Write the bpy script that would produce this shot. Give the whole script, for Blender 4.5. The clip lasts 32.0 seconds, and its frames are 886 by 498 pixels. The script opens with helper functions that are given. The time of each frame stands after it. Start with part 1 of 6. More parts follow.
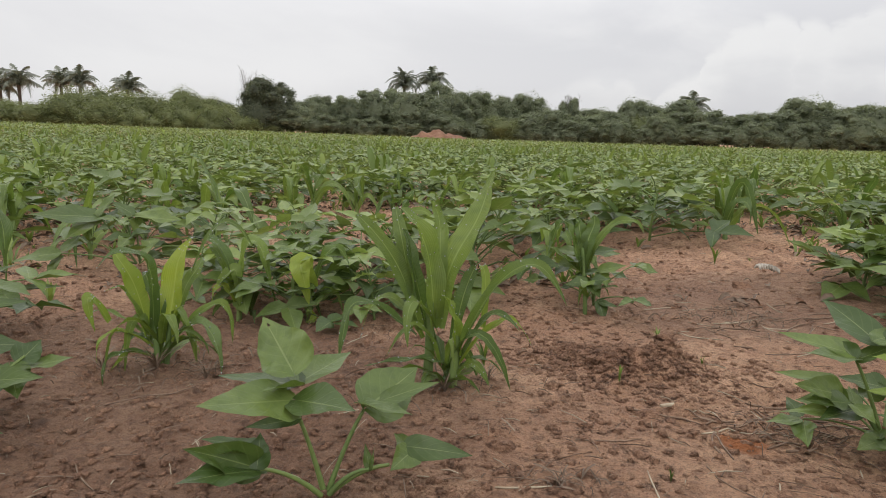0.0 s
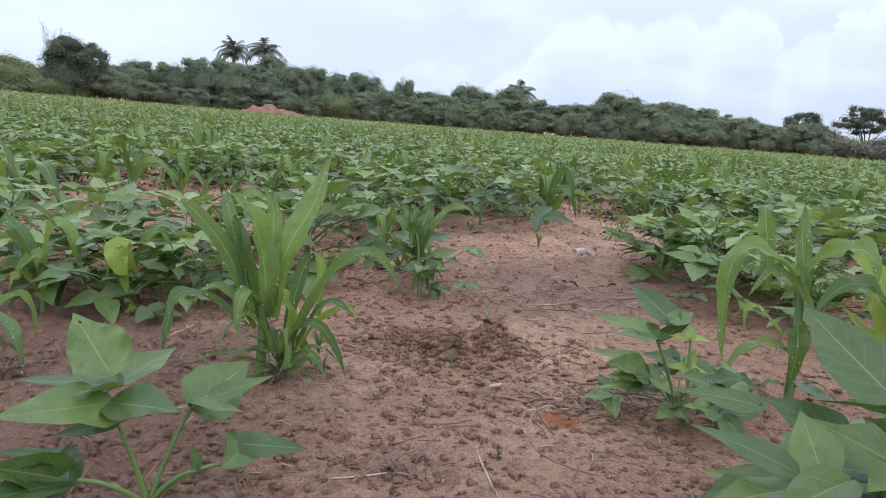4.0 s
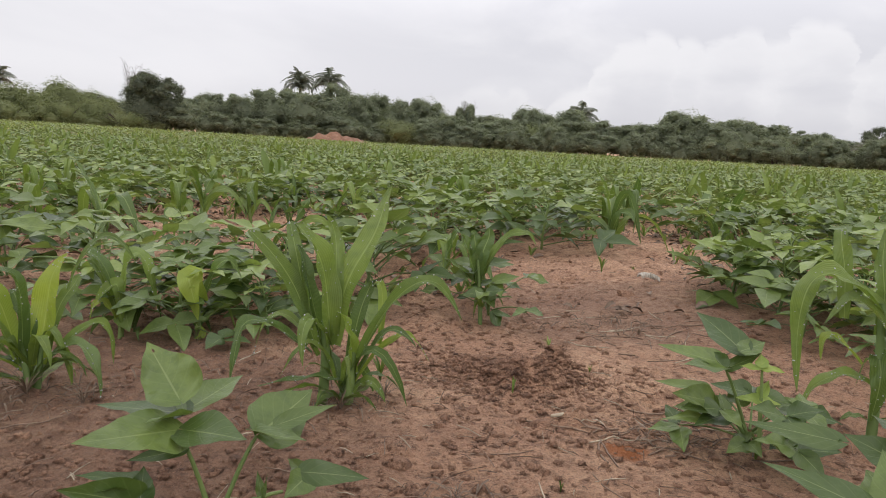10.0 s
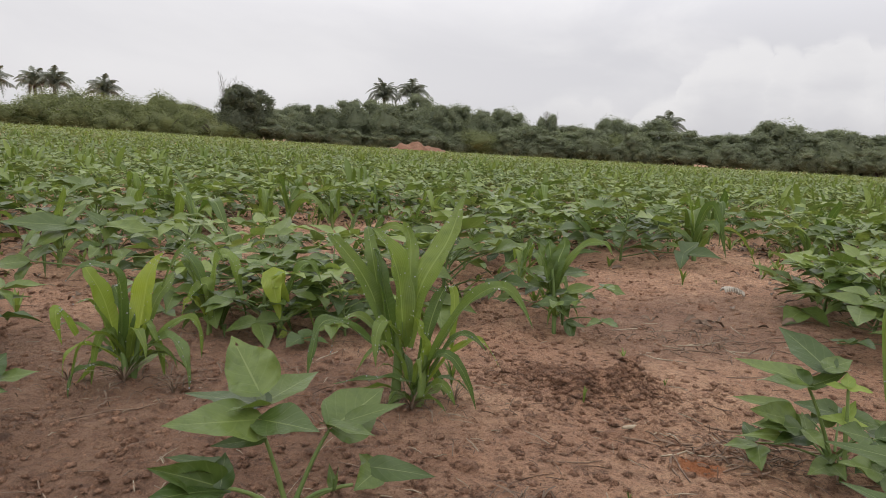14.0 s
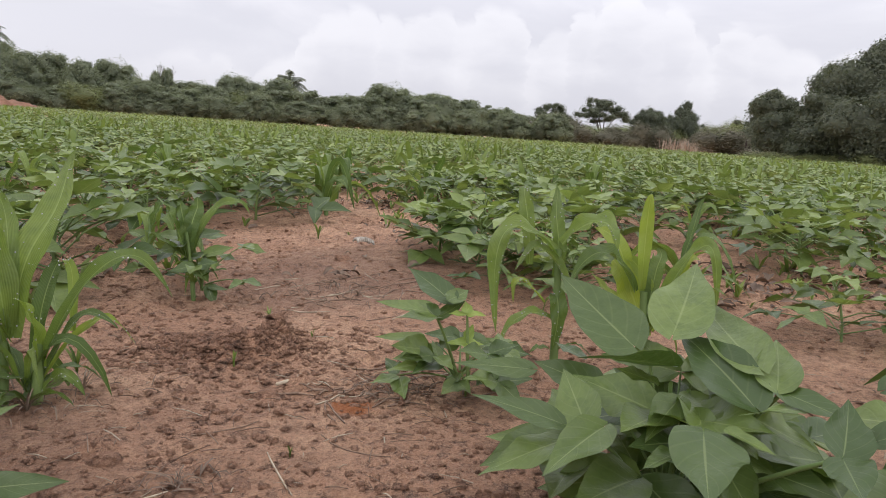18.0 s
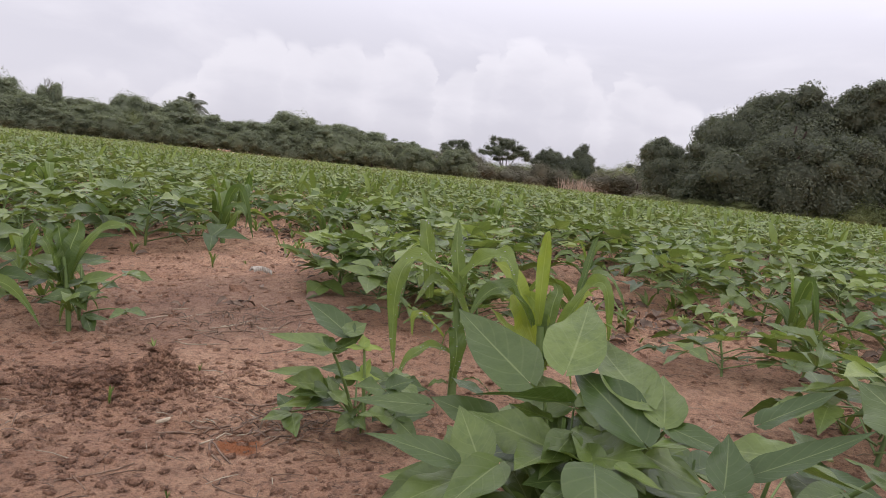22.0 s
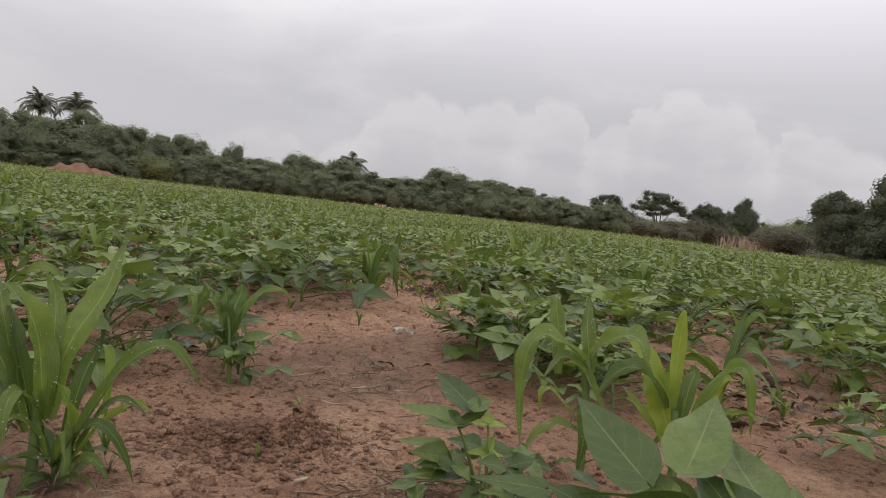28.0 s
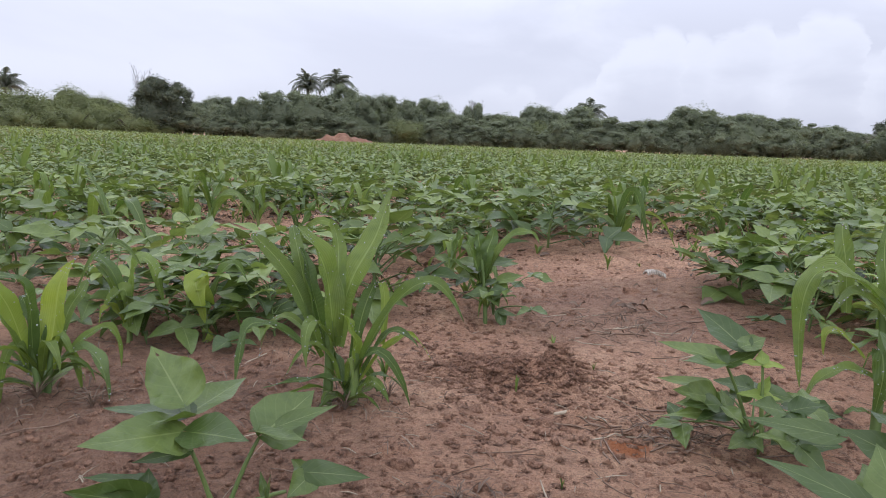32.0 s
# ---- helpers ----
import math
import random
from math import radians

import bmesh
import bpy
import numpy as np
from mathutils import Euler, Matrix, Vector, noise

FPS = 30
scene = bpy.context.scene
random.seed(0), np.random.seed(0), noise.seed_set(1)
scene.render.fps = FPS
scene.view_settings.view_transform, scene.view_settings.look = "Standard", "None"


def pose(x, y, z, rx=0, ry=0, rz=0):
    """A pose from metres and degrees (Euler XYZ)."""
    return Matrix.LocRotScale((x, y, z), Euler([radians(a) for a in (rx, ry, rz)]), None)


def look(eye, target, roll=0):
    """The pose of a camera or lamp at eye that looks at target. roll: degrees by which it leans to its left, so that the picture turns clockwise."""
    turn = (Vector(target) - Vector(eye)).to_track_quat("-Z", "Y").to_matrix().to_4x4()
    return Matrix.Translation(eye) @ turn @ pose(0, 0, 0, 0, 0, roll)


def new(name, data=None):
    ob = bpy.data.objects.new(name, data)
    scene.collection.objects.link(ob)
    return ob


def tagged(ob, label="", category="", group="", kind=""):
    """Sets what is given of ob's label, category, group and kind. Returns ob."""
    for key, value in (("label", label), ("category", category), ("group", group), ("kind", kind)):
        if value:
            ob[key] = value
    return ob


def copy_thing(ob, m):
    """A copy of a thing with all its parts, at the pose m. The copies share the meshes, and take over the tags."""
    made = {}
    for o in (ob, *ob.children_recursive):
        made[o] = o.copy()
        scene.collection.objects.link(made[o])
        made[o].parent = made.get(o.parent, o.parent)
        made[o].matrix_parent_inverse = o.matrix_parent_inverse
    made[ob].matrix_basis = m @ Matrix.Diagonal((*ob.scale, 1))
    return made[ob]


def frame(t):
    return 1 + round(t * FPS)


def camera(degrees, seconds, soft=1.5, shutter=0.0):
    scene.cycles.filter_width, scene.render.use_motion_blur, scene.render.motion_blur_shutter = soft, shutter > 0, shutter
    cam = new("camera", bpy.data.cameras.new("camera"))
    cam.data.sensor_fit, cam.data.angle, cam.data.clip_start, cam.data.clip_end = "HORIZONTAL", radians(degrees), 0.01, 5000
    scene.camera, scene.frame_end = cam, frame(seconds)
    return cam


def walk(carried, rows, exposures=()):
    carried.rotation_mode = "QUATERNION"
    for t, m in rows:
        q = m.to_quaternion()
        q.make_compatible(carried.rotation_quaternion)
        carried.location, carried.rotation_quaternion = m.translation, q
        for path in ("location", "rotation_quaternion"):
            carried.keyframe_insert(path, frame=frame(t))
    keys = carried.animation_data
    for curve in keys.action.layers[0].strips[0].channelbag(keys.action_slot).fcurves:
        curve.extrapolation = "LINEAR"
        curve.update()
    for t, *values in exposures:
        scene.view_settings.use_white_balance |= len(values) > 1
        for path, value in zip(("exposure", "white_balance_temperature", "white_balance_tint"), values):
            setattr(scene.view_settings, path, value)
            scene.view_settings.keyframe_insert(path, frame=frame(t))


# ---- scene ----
cam = camera(66.2, 32.0, soft=0.95)
PATH = [
    (0, (0.04, -0.028, 0.461), (-0.03, 1.945, 0.141), 1.1),
    (0.5, (0.042, -0.026, 0.464), (0.026, 1.944, 0.117), 1.3),
    (1, (0.041, -0.026, 0.465), (0.121, 1.939, 0.103), 1.4),
    (1.5, (0.04, -0.028, 0.467), (0.169, 1.938, 0.127), 1.8),
    (2, (0.038, -0.027, 0.469), (0.192, 1.935, 0.115), 1.7),
    (2.5, (0.041, -0.025, 0.472), (0.277, 1.931, 0.13), 2.0),
    (3, (0.041, -0.023, 0.473), (0.331, 1.924, 0.123), 2.3),
    (3.5, (0.039, -0.024, 0.475), (0.426, 1.908, 0.13), 3.2),
    (5.5, (0.037, -0.024, 0.474), (0.467, 1.883, 0.054), 4.4),
    (6, (0.037, -0.023, 0.477), (0.394, 1.904, 0.076), 3.9),
    (6.5, (0.041, -0.021, 0.478), (0.354, 1.919, 0.108), 3.2),
    (7, (0.04, -0.025, 0.48), (0.315, 1.924, 0.127), 2.8),
    (7.5, (0.046, -0.018, 0.474), (0.305, 1.934, 0.129), 2.7),
    (8, (0.045, -0.025, 0.479), (0.295, 1.932, 0.146), 2.7),
    (8.5, (0.042, -0.03, 0.482), (0.317, 1.927, 0.172), 2.9),
    (9, (0.043, -0.029, 0.485), (0.317, 1.929, 0.183), 2.6),
    (9.5, (0.04, -0.027, 0.484), (0.309, 1.93, 0.175), 2.4),
    (10, (0.041, -0.026, 0.484), (0.271, 1.938, 0.183), 2.5),
    (10.5, (0.043, -0.032, 0.486), (0.208, 1.938, 0.184), 2.0),
    (11, (0.046, -0.035, 0.482), (0.084, 1.943, 0.185), 2.4),
    (11.5, (0.051, -0.04, 0.484), (-0.018, 1.936, 0.185), 2.4),
    (12, (0.054, -0.044, 0.483), (-0.078, 1.929, 0.184), 2.3),
    (12.5, (0.054, -0.047, 0.482), (-0.122, 1.922, 0.185), 1.8),
    (13, (0.056, -0.046, 0.48), (-0.145, 1.921, 0.182), 1.6),
    (13.5, (0.058, -0.051, 0.485), (-0.094, 1.922, 0.194), 1.8),
    (14, (0.051, -0.046, 0.481), (0.049, 1.934, 0.198), 2.7),
    (14.5, (0.046, -0.032, 0.48), (0.205, 1.936, 0.161), 2.8),
    (16.5, (0.04, -0.025, 0.478), (0.716, 1.833, 0.181), 3.5),
    (17, (0.04, -0.02, 0.477), (0.811, 1.8, 0.173), 3.7),
    (17.5, (0.041, -0.008, 0.471), (0.933, 1.753, 0.149), 4.4),
    (18, (0.044, -0.018, 0.47), (1.048, 1.677, 0.126), 3.2),
    (18.5, (0.056, -0.006, 0.466), (1.161, 1.626, 0.127), 3.5),
    (19, (0.051, -0.011, 0.469), (1.226, 1.574, 0.144), 4.2),
    (19.5, (0.053, 0.002, 0.466), (1.282, 1.55, 0.163), 4.7),
    (20, (0.052, -0.011, 0.469), (1.356, 1.478, 0.182), 5.1),
    (20.5, (0.046, -0.015, 0.472), (1.379, 1.455, 0.229), 6.3),
    (21, (0.053, -0.012, 0.47), (1.374, 1.469, 0.218), 6.9),
    (21.5, (0.053, -0.012, 0.469), (1.353, 1.487, 0.217), 6.4),
    (22, (0.058, -0.009, 0.469), (1.298, 1.544, 0.24), 5.7),
    (22.5, (0.05, -0.013, 0.469), (1.186, 1.615, 0.23), 5.4),
    (23, (0.055, -0.018, 0.468), (0.897, 1.77, 0.164), 3.9),
    (23.5, (0.054, -0.027, 0.471), (0.638, 1.864, 0.182), 2.5),
    (24, (0.057, -0.031, 0.468), (0.402, 1.912, 0.142), 3.4),
    (24.5, (0.061, -0.039, 0.474), (0.169, 1.927, 0.128), 2.1),
    (26.5, (0.06, -0.05, 0.496), (0.474, 1.888, 0.224), 3.3),
    (27, (0.055, -0.054, 0.502), (0.625, 1.85, 0.279), 2.9),
    (27.5, (0.056, -0.053, 0.503), (0.763, 1.805, 0.285), 4.0),
    (28, (0.07, -0.05, 0.518), (0.938, 1.748, 0.403), 5.9),
    (28.5, (0.078, -0.054, 0.535), (1.001, 1.72, 0.572), 4.2),
    (29, (0.076, -0.056, 0.532), (1.015, 1.709, 0.554), 4.0),
    (29.5, (0.06, -0.066, 0.526), (0.875, 1.75, 0.337), 4.8),
    (30, (0.055, -0.067, 0.516), (0.641, 1.812, 0.16), 3.9),
    (30.5, (0.065, -0.046, 0.499), (0.484, 1.869, 0.099), 3.4),
    (31, (0.064, -0.041, 0.494), (0.411, 1.894, 0.131), 1.9),
    (31.5, (0.06, -0.039, 0.49), (0.354, 1.909, 0.143), 2.6),
    (32, (0.056, -0.038, 0.489), (0.257, 1.928, 0.185), 1.5),
]
EXPOSURE = [
    (0, -0.11, 6500, 11), (1, 0.06, 6450, 11), (2, 0.09, 6250, 13), (3, 0.09, 5900, 12), (5.5, 0.23, 4900, 20), (6, 0.23, 4950, 25), (7, 0.11, 4950, 26), (8, 0.01, 5650, 17), (9, -0.01, 6100, 14),
    (10, -0.05, 6400, 14), (11, -0.14, 6500, 13), (14, -0.16, 6500, 13), (17, -0.07, 6400, 15), (18, 0.03, 6250, 16), (19, 0.12, 5850, 20), (20, 0.06, 5700, 24), (21, -0.04, 6250, 21), (22, -0.09, 6250, 20),
    (23, -0.16, 6450, 17), (24, -0.07, 6450, 13), (27, -0.21, 6500, 14), (28, -0.47, 6500, 15), (28.5, -0.86, 6400, 16), (29, -0.96, 6250, 18), (29.5, -0.89, 6500, 15), (30, -0.31, 6550, 14),
    (30.5, -0.07, 6200, 12), (31, 0.12, 5300, 19), (32, -0.03, 5750, 17),
]
walk(cam, [(t, look(eye, target, roll)) for t, eye, target, roll in PATH], EXPOSURE)


# ---- node helpers ----
class Nodes:
    """A small writer of node trees."""

    def __init__(self, tree):
        self.tree = tree
        tree.nodes.clear()

    def add(self, kind, **inputs):
        n = self.tree.nodes.new(kind)
        return self.fill(n, inputs)

    def fill(self, n, inputs):
        for k, v in inputs.items():
            self.put(n, k.replace("_", " "), v)
        return n

    def put(self, n, key, v):
        sock = n.inputs[int(key[1:])] if key[0] == "i" and key[1:].isdigit() else n.inputs[key]
        if isinstance(v, bpy.types.NodeSocket):
            self.tree.links.new(v, sock)
        elif isinstance(v, bpy.types.Node):
            self.tree.links.new(v.outputs[0], sock)
        else:
            sock.default_value = v

    def math(self, op, a, b=0.0, c=0.0, clamp=False):
        n = self.add("ShaderNodeMath")
        n.operation, n.use_clamp = op, clamp
        return self.fill(n, {"i0": a, "i1": b, "i2": c}).outputs[0]

    def mix(self, f, a, b, blend="MIX"):
        n = self.add("ShaderNodeMix")
        n.data_type, n.blend_type = "RGBA", blend
        return self.fill(n, {"i0": f, "i6": a, "i7": b}).outputs[2]

    def noise(self, vec, scale, detail=3.0, rough=0.55, distortion=0.0):
        return self.add("ShaderNodeTexNoise", Vector=vec, Scale=scale, Detail=detail, Roughness=rough, Distortion=distortion).outputs[0]

    def ramp(self, fac, lo, hi):
        n = self.add("ShaderNodeMapRange")
        n.interpolation_type = "SMOOTHSTEP"
        return self.fill(n, {"i0": fac, "i1": lo, "i2": hi}).outputs[0]


def rgb(r, g, b):
    return (r, g, b, 1.0)


# ---- world and sun ----
SUN_EL, SUN_AZ = radians(52), radians(205)
world = bpy.data.worlds.new("overcast_sky")
scene.world = world
world.use_nodes = True
w = Nodes(world.node_tree)
tex = w.add("ShaderNodeTexCoord").outputs["Generated"]
sky = w.add("ShaderNodeTexSky")
sky.sky_type, sky.sun_disc, sky.sun_elevation, sky.sun_rotation, sky.dust_density = "NISHITA", False, SUN_EL, SUN_AZ, 3.0
blue = w.mix(1.0, sky.outputs[0], rgb(0.10, 0.10, 0.10), "MULTIPLY")
sep = w.add("ShaderNodeSeparateXYZ", Vector=tex)
sx, sy, sz = sep.outputs[0], sep.outputs[1], sep.outputs[2]
flat = w.add("ShaderNodeMapping", Vector=tex, Scale=(1.0, 1.0, 2.6)).outputs[0]
big = w.noise(flat, 2.6, 5.0, 0.55, 0.4)
puff = w.noise(flat, 8.0, 4.0, 0.5, 0.3)
fine = w.noise(flat, 30.0, 3.0, 0.5)
turn = w.math("ARCTAN2", sx, sy)


def domes(scale, tall):
    """Rounded cloud heads side by side along the horizon."""
    cell = w.add("ShaderNodeTexVoronoi", Scale=1.0)
    cell.voronoi_dimensions = "1D"
    w.put(cell, "W", w.math("MULTIPLY", w.math("ADD", turn, w.math("MULTIPLY", fine, 0.03)), scale))
    d = cell.outputs["Distance"]
    return w.math("MULTIPLY", w.math("SQRT", w.math("SUBTRACT", 0.34, w.math("MULTIPLY", d, d), clamp=True)), tall)


veil = w.mix(w.ramp(big, 0.38, 0.66), w.mix(w.ramp(sx, -0.35, 0.35), rgb(0.95, 0.95, 0.96), rgb(0.86, 0.865, 0.885)), w.mix(w.ramp(sx, -0.2, 0.5), rgb(1.02, 1.02, 1.02), rgb(0.99, 0.99, 0.99)))
line = w.math("ADD", w.math("MULTIPLY", w.ramp(turn, 0.08, 0.42), 0.09), w.math("MULTIPLY", w.ramp(turn, 0.5, 0.7), 0.03))
line = w.math("SUBTRACT", w.math("ADD", line, 0.005), w.math("MULTIPLY", w.ramp(turn, 0.86, 1.0), 0.07))
top = w.math("ADD", line, w.math("ADD", domes(7.0, 0.085), w.math("ADD", domes(23.0, 0.028), w.math("MULTIPLY", fine, 0.012))))
edge = w.math("SUBTRACT", top, sz)
bank = w.math("MULTIPLY", w.ramp(edge, -0.004, 0.014), w.math("MULTIPLY", w.ramp(turn, 0.0, 0.3), 0.9))
heap = w.mix(w.ramp(w.math("ADD", edge, w.math("MULTIPLY", w.math("SUBTRACT", puff, 0.5), 0.16)), 0.0, 0.13), rgb(1.03, 1.03, 1.02), rgb(0.82, 0.825, 0.845))
clouds = w.mix(bank, veil, heap)
zenith = w.math("MULTIPLY_ADD", w.ramp(sz, 0.13, 0.42), 0.9, 1.0)
clouds = w.mix(1.0, clouds, w.add("ShaderNodeCombineXYZ", X=zenith, Y=zenith, Z=zenith).outputs[0], "MULTIPLY")
low = w.ramp(sz, 0.0, 0.09)
clouds = w.mix(w.math("SUBTRACT", 0.6, w.math("MULTIPLY", low, 0.6)), clouds, rgb(0.74, 0.75, 0.77))
cover = w.mix(0.93, blue, clouds)
bg = w.add("ShaderNodeBackground", Color=cover, Strength=0.92)
w.add("ShaderNodeOutputWorld", Surface=bg.outputs[0])

sun = new("sun", bpy.data.lights.new("sun", "SUN"))
sun.data.energy, sun.data.angle, sun.data.color = 0.4, radians(24), (1.0, 0.96, 0.9)
sun.matrix_world = look((-30 * math.sin(SUN_AZ), 30 * math.cos(SUN_AZ), 40), (0, 0, 0))


# ---- materials ----
def material(name, rough=0.6):
    m = bpy.data.materials.new(name)
    m.use_nodes = True
    n = Nodes(m.node_tree)
    p = n.add("ShaderNodeBsdfPrincipled", Roughness=rough)
    out = n.add("ShaderNodeOutputMaterial", Surface=p.outputs[0])
    return m, n, p, out


def soil_material(name, dark, mid, light, stain=False):
    m, n, p, out = material(name, 0.92)
    at = n.add("ShaderNodeTexCoord").outputs["Object"]
    broad, lump, grain = n.noise(at, 2.3, 5, 0.65), n.noise(at, 34, 8, 0.78, 0.3), n.noise(at, 190, 5, 0.75)
    c = n.mix(n.ramp(lump, 0.38, 0.50), dark, mid)
    c = n.mix(n.ramp(broad, 0.42, 0.62), c, n.mix(n.ramp(lump, 0.42, 0.55), mid, light))
    c = n.mix(n.math("MULTIPLY", n.ramp(n.noise(at, 7.5, 4, 0.6), 0.54, 0.68), 0.28), c, dark)
    c = n.mix(n.math("MULTIPLY", n.ramp(grain, 0.47, 0.57), 0.5), c, light)
    c = n.mix(n.math("MULTIPLY", n.ramp(n.noise(at, 95, 6, 0.75), 0.54, 0.58), 0.42), c, dark)
    c = n.mix(n.math("MULTIPLY", n.ramp(n.noise(at, 260, 4, 0.7), 0.55, 0.60), 0.45), c, dark)
    c = n.mix(n.math("MULTIPLY", n.ramp(n.noise(at, 420, 2, 0.5), 0.68, 0.74), 0.5), c, rgb(0.42, 0.34, 0.27))
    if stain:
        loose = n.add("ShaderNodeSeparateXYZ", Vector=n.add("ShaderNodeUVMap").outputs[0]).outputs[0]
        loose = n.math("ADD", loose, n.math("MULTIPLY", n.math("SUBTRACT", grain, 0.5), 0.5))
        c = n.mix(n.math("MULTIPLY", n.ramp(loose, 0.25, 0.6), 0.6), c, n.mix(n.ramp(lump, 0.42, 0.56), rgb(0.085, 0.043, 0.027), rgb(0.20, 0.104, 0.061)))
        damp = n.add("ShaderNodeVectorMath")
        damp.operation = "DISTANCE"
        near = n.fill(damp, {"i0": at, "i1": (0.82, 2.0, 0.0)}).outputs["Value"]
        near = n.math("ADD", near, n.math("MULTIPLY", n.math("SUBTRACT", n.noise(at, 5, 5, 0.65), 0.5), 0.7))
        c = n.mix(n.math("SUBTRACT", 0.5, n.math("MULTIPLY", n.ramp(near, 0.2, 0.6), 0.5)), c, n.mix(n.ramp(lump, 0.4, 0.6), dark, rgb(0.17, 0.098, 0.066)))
        # Darker soil round a point on the left, fading out with a ragged edge.
        left_patch = n.add("ShaderNodeVectorMath")
        left_patch.operation = "DISTANCE"
        left = n.fill(left_patch, {"i0": at, "i1": (-0.65, 1.05, 0.0)}).outputs["Value"]
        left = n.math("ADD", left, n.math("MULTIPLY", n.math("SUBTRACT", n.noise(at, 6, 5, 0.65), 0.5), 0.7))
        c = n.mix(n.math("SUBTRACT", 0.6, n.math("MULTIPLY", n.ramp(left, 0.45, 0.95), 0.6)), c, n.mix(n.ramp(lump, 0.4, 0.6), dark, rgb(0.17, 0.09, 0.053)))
        far = n.add("ShaderNodeVectorMath")
        far.operation = "DISTANCE"
        gap = n.fill(far, {"i0": at, "i1": (0.487, 1.0, 0.0)}).outputs["Value"]
        gap = n.math("ADD", gap, n.math("MULTIPLY", n.math("SUBTRACT", n.noise(at, 22, 4, 0.6), 0.5), 0.08))
        c = n.mix(n.math("SUBTRACT", 0.9, n.math("MULTIPLY", n.ramp(gap, 0.022, 0.05), 0.9)), c, rgb(0.40, 0.125, 0.03))
    n.put(p, "Base Color", c)
    h = n.math("ADD", n.math("MULTIPLY", lump, 0.7), n.math("MULTIPLY", grain, 0.6))
    n.put(p, "Normal", n.add("ShaderNodeBump", Strength=1.0, Distance=0.026, Height=h).outputs[0])
    return m


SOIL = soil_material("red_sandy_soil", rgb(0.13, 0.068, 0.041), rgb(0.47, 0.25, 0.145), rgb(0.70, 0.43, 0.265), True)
CLOD = soil_material("damp_clod_soil", rgb(0.125, 0.064, 0.039), rgb(0.35, 0.182, 0.106), rgb(0.54, 0.31, 0.19))
HEAP = soil_material("orange_heap_soil", rgb(0.12, 0.06, 0.038), rgb(0.21, 0.105, 0.064), rgb(0.30, 0.165, 0.10))


def leaf_material(name, deep, fresh, vein, ribs, island=False, clear=0.25, rough=0.5):
    """ribs: 'net' for a midrib with side veins, 'long' for a midrib with stripes along the blade, '' for none."""
    m, n, p, out = material(name, rough)
    if island:
        rnd = n.add("ShaderNodeNewGeometry").outputs["Random Per Island"]
    else:
        rnd = n.add("ShaderNodeObjectInfo").outputs["Random"]
    at = n.add("ShaderNodeTexCoord").outputs["Object"]
    c = n.mix(n.ramp(rnd, 0.0, 1.0), deep, fresh)
    if island:
        c = n.mix(n.math("MULTIPLY", n.add("ShaderNodeObjectInfo").outputs["Random"], 0.45), c, deep)
    c = n.mix(n.math("MULTIPLY", n.ramp(n.noise(at, 3.0 if island else 9.0, 6, 0.7), 0.38, 0.66), 0.5), c, deep)
    c = n.mix(n.math("MULTIPLY", n.ramp(n.noise(at, 55.0, 4, 0.65), 0.50, 0.68), 0.3), c, deep)
    if ribs:
        uv = n.add("ShaderNodeUVMap").outputs[0]
        s = n.add("ShaderNodeSeparateXYZ", Vector=uv)
        u, v = s.outputs[0], s.outputs[1]
        side = n.math("ABSOLUTE", n.math("SUBTRACT", v, 0.5))
        mid = n.math("SUBTRACT", 1.0, n.ramp(side, 0.006, 0.026 if ribs == "net" else 0.05))
        if ribs == "net":
            wave = n.math("FRACT", n.math("SUBTRACT", n.math("MULTIPLY", u, 6.0), n.math("MULTIPLY", side, 3.6)))
            line = n.math("SUBTRACT", 1.0, n.ramp(n.math("ABSOLUTE", n.math("SUBTRACT", wave, 0.5)), 0.02, 0.10))
            lines = n.math("MULTIPLY", line, 0.05)
        else:
            lines = n.math("MULTIPLY", n.math("MULTIPLY_ADD", n.math("SINE", n.math("MULTIPLY", v, 95.0)), 0.5, 0.5), 0.16)
        c = n.mix(n.math("MAXIMUM", n.math("MULTIPLY", mid, 0.30 if ribs == "net" else 0.5), lines), c, vein)
        n.put(p, "Normal", n.add("ShaderNodeBump", Strength=0.6, Distance=0.003, Height=n.math("SUBTRACT", n.noise(at, 60, 3), n.math("MULTIPLY", lines, 1.6))).outputs[0])
    n.put(p, "Base Color", c)
    glow = n.add("ShaderNodeBsdfTranslucent", Color=n.mix(0.5, c, n.mix(1.0, c, rgb(1.5, 1.5, 0.6), "MULTIPLY")))
    n.put(out, "Surface", n.add("ShaderNodeMixShader", i0=clear, i1=p.outputs[0], i2=glow.outputs[0]))
    return m


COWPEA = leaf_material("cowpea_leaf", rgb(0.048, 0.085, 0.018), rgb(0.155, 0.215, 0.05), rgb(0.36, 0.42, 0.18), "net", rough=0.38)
# Upper leaves: younger green, plus light put into the colour for the near field.
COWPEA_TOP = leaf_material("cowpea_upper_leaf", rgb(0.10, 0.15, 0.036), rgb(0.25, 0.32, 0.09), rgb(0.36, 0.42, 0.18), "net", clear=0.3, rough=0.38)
COWPEA_YOUNG = leaf_material("cowpea_young_leaf", rgb(0.24, 0.33, 0.07), rgb(0.32, 0.40, 0.09), rgb(0.45, 0.5, 0.2), "net", clear=0.4)
MAIZE = leaf_material("maize_leaf", rgb(0.065, 0.118, 0.022), rgb(0.18, 0.255, 0.044), rgb(0.36, 0.45, 0.17), "long", clear=0.36, rough=0.33)
COWPEA_FIELD = leaf_material("cowpea_field_leaf", rgb(0.095, 0.145, 0.038), rgb(0.275, 0.335, 0.105), None, "", True, 0.25)
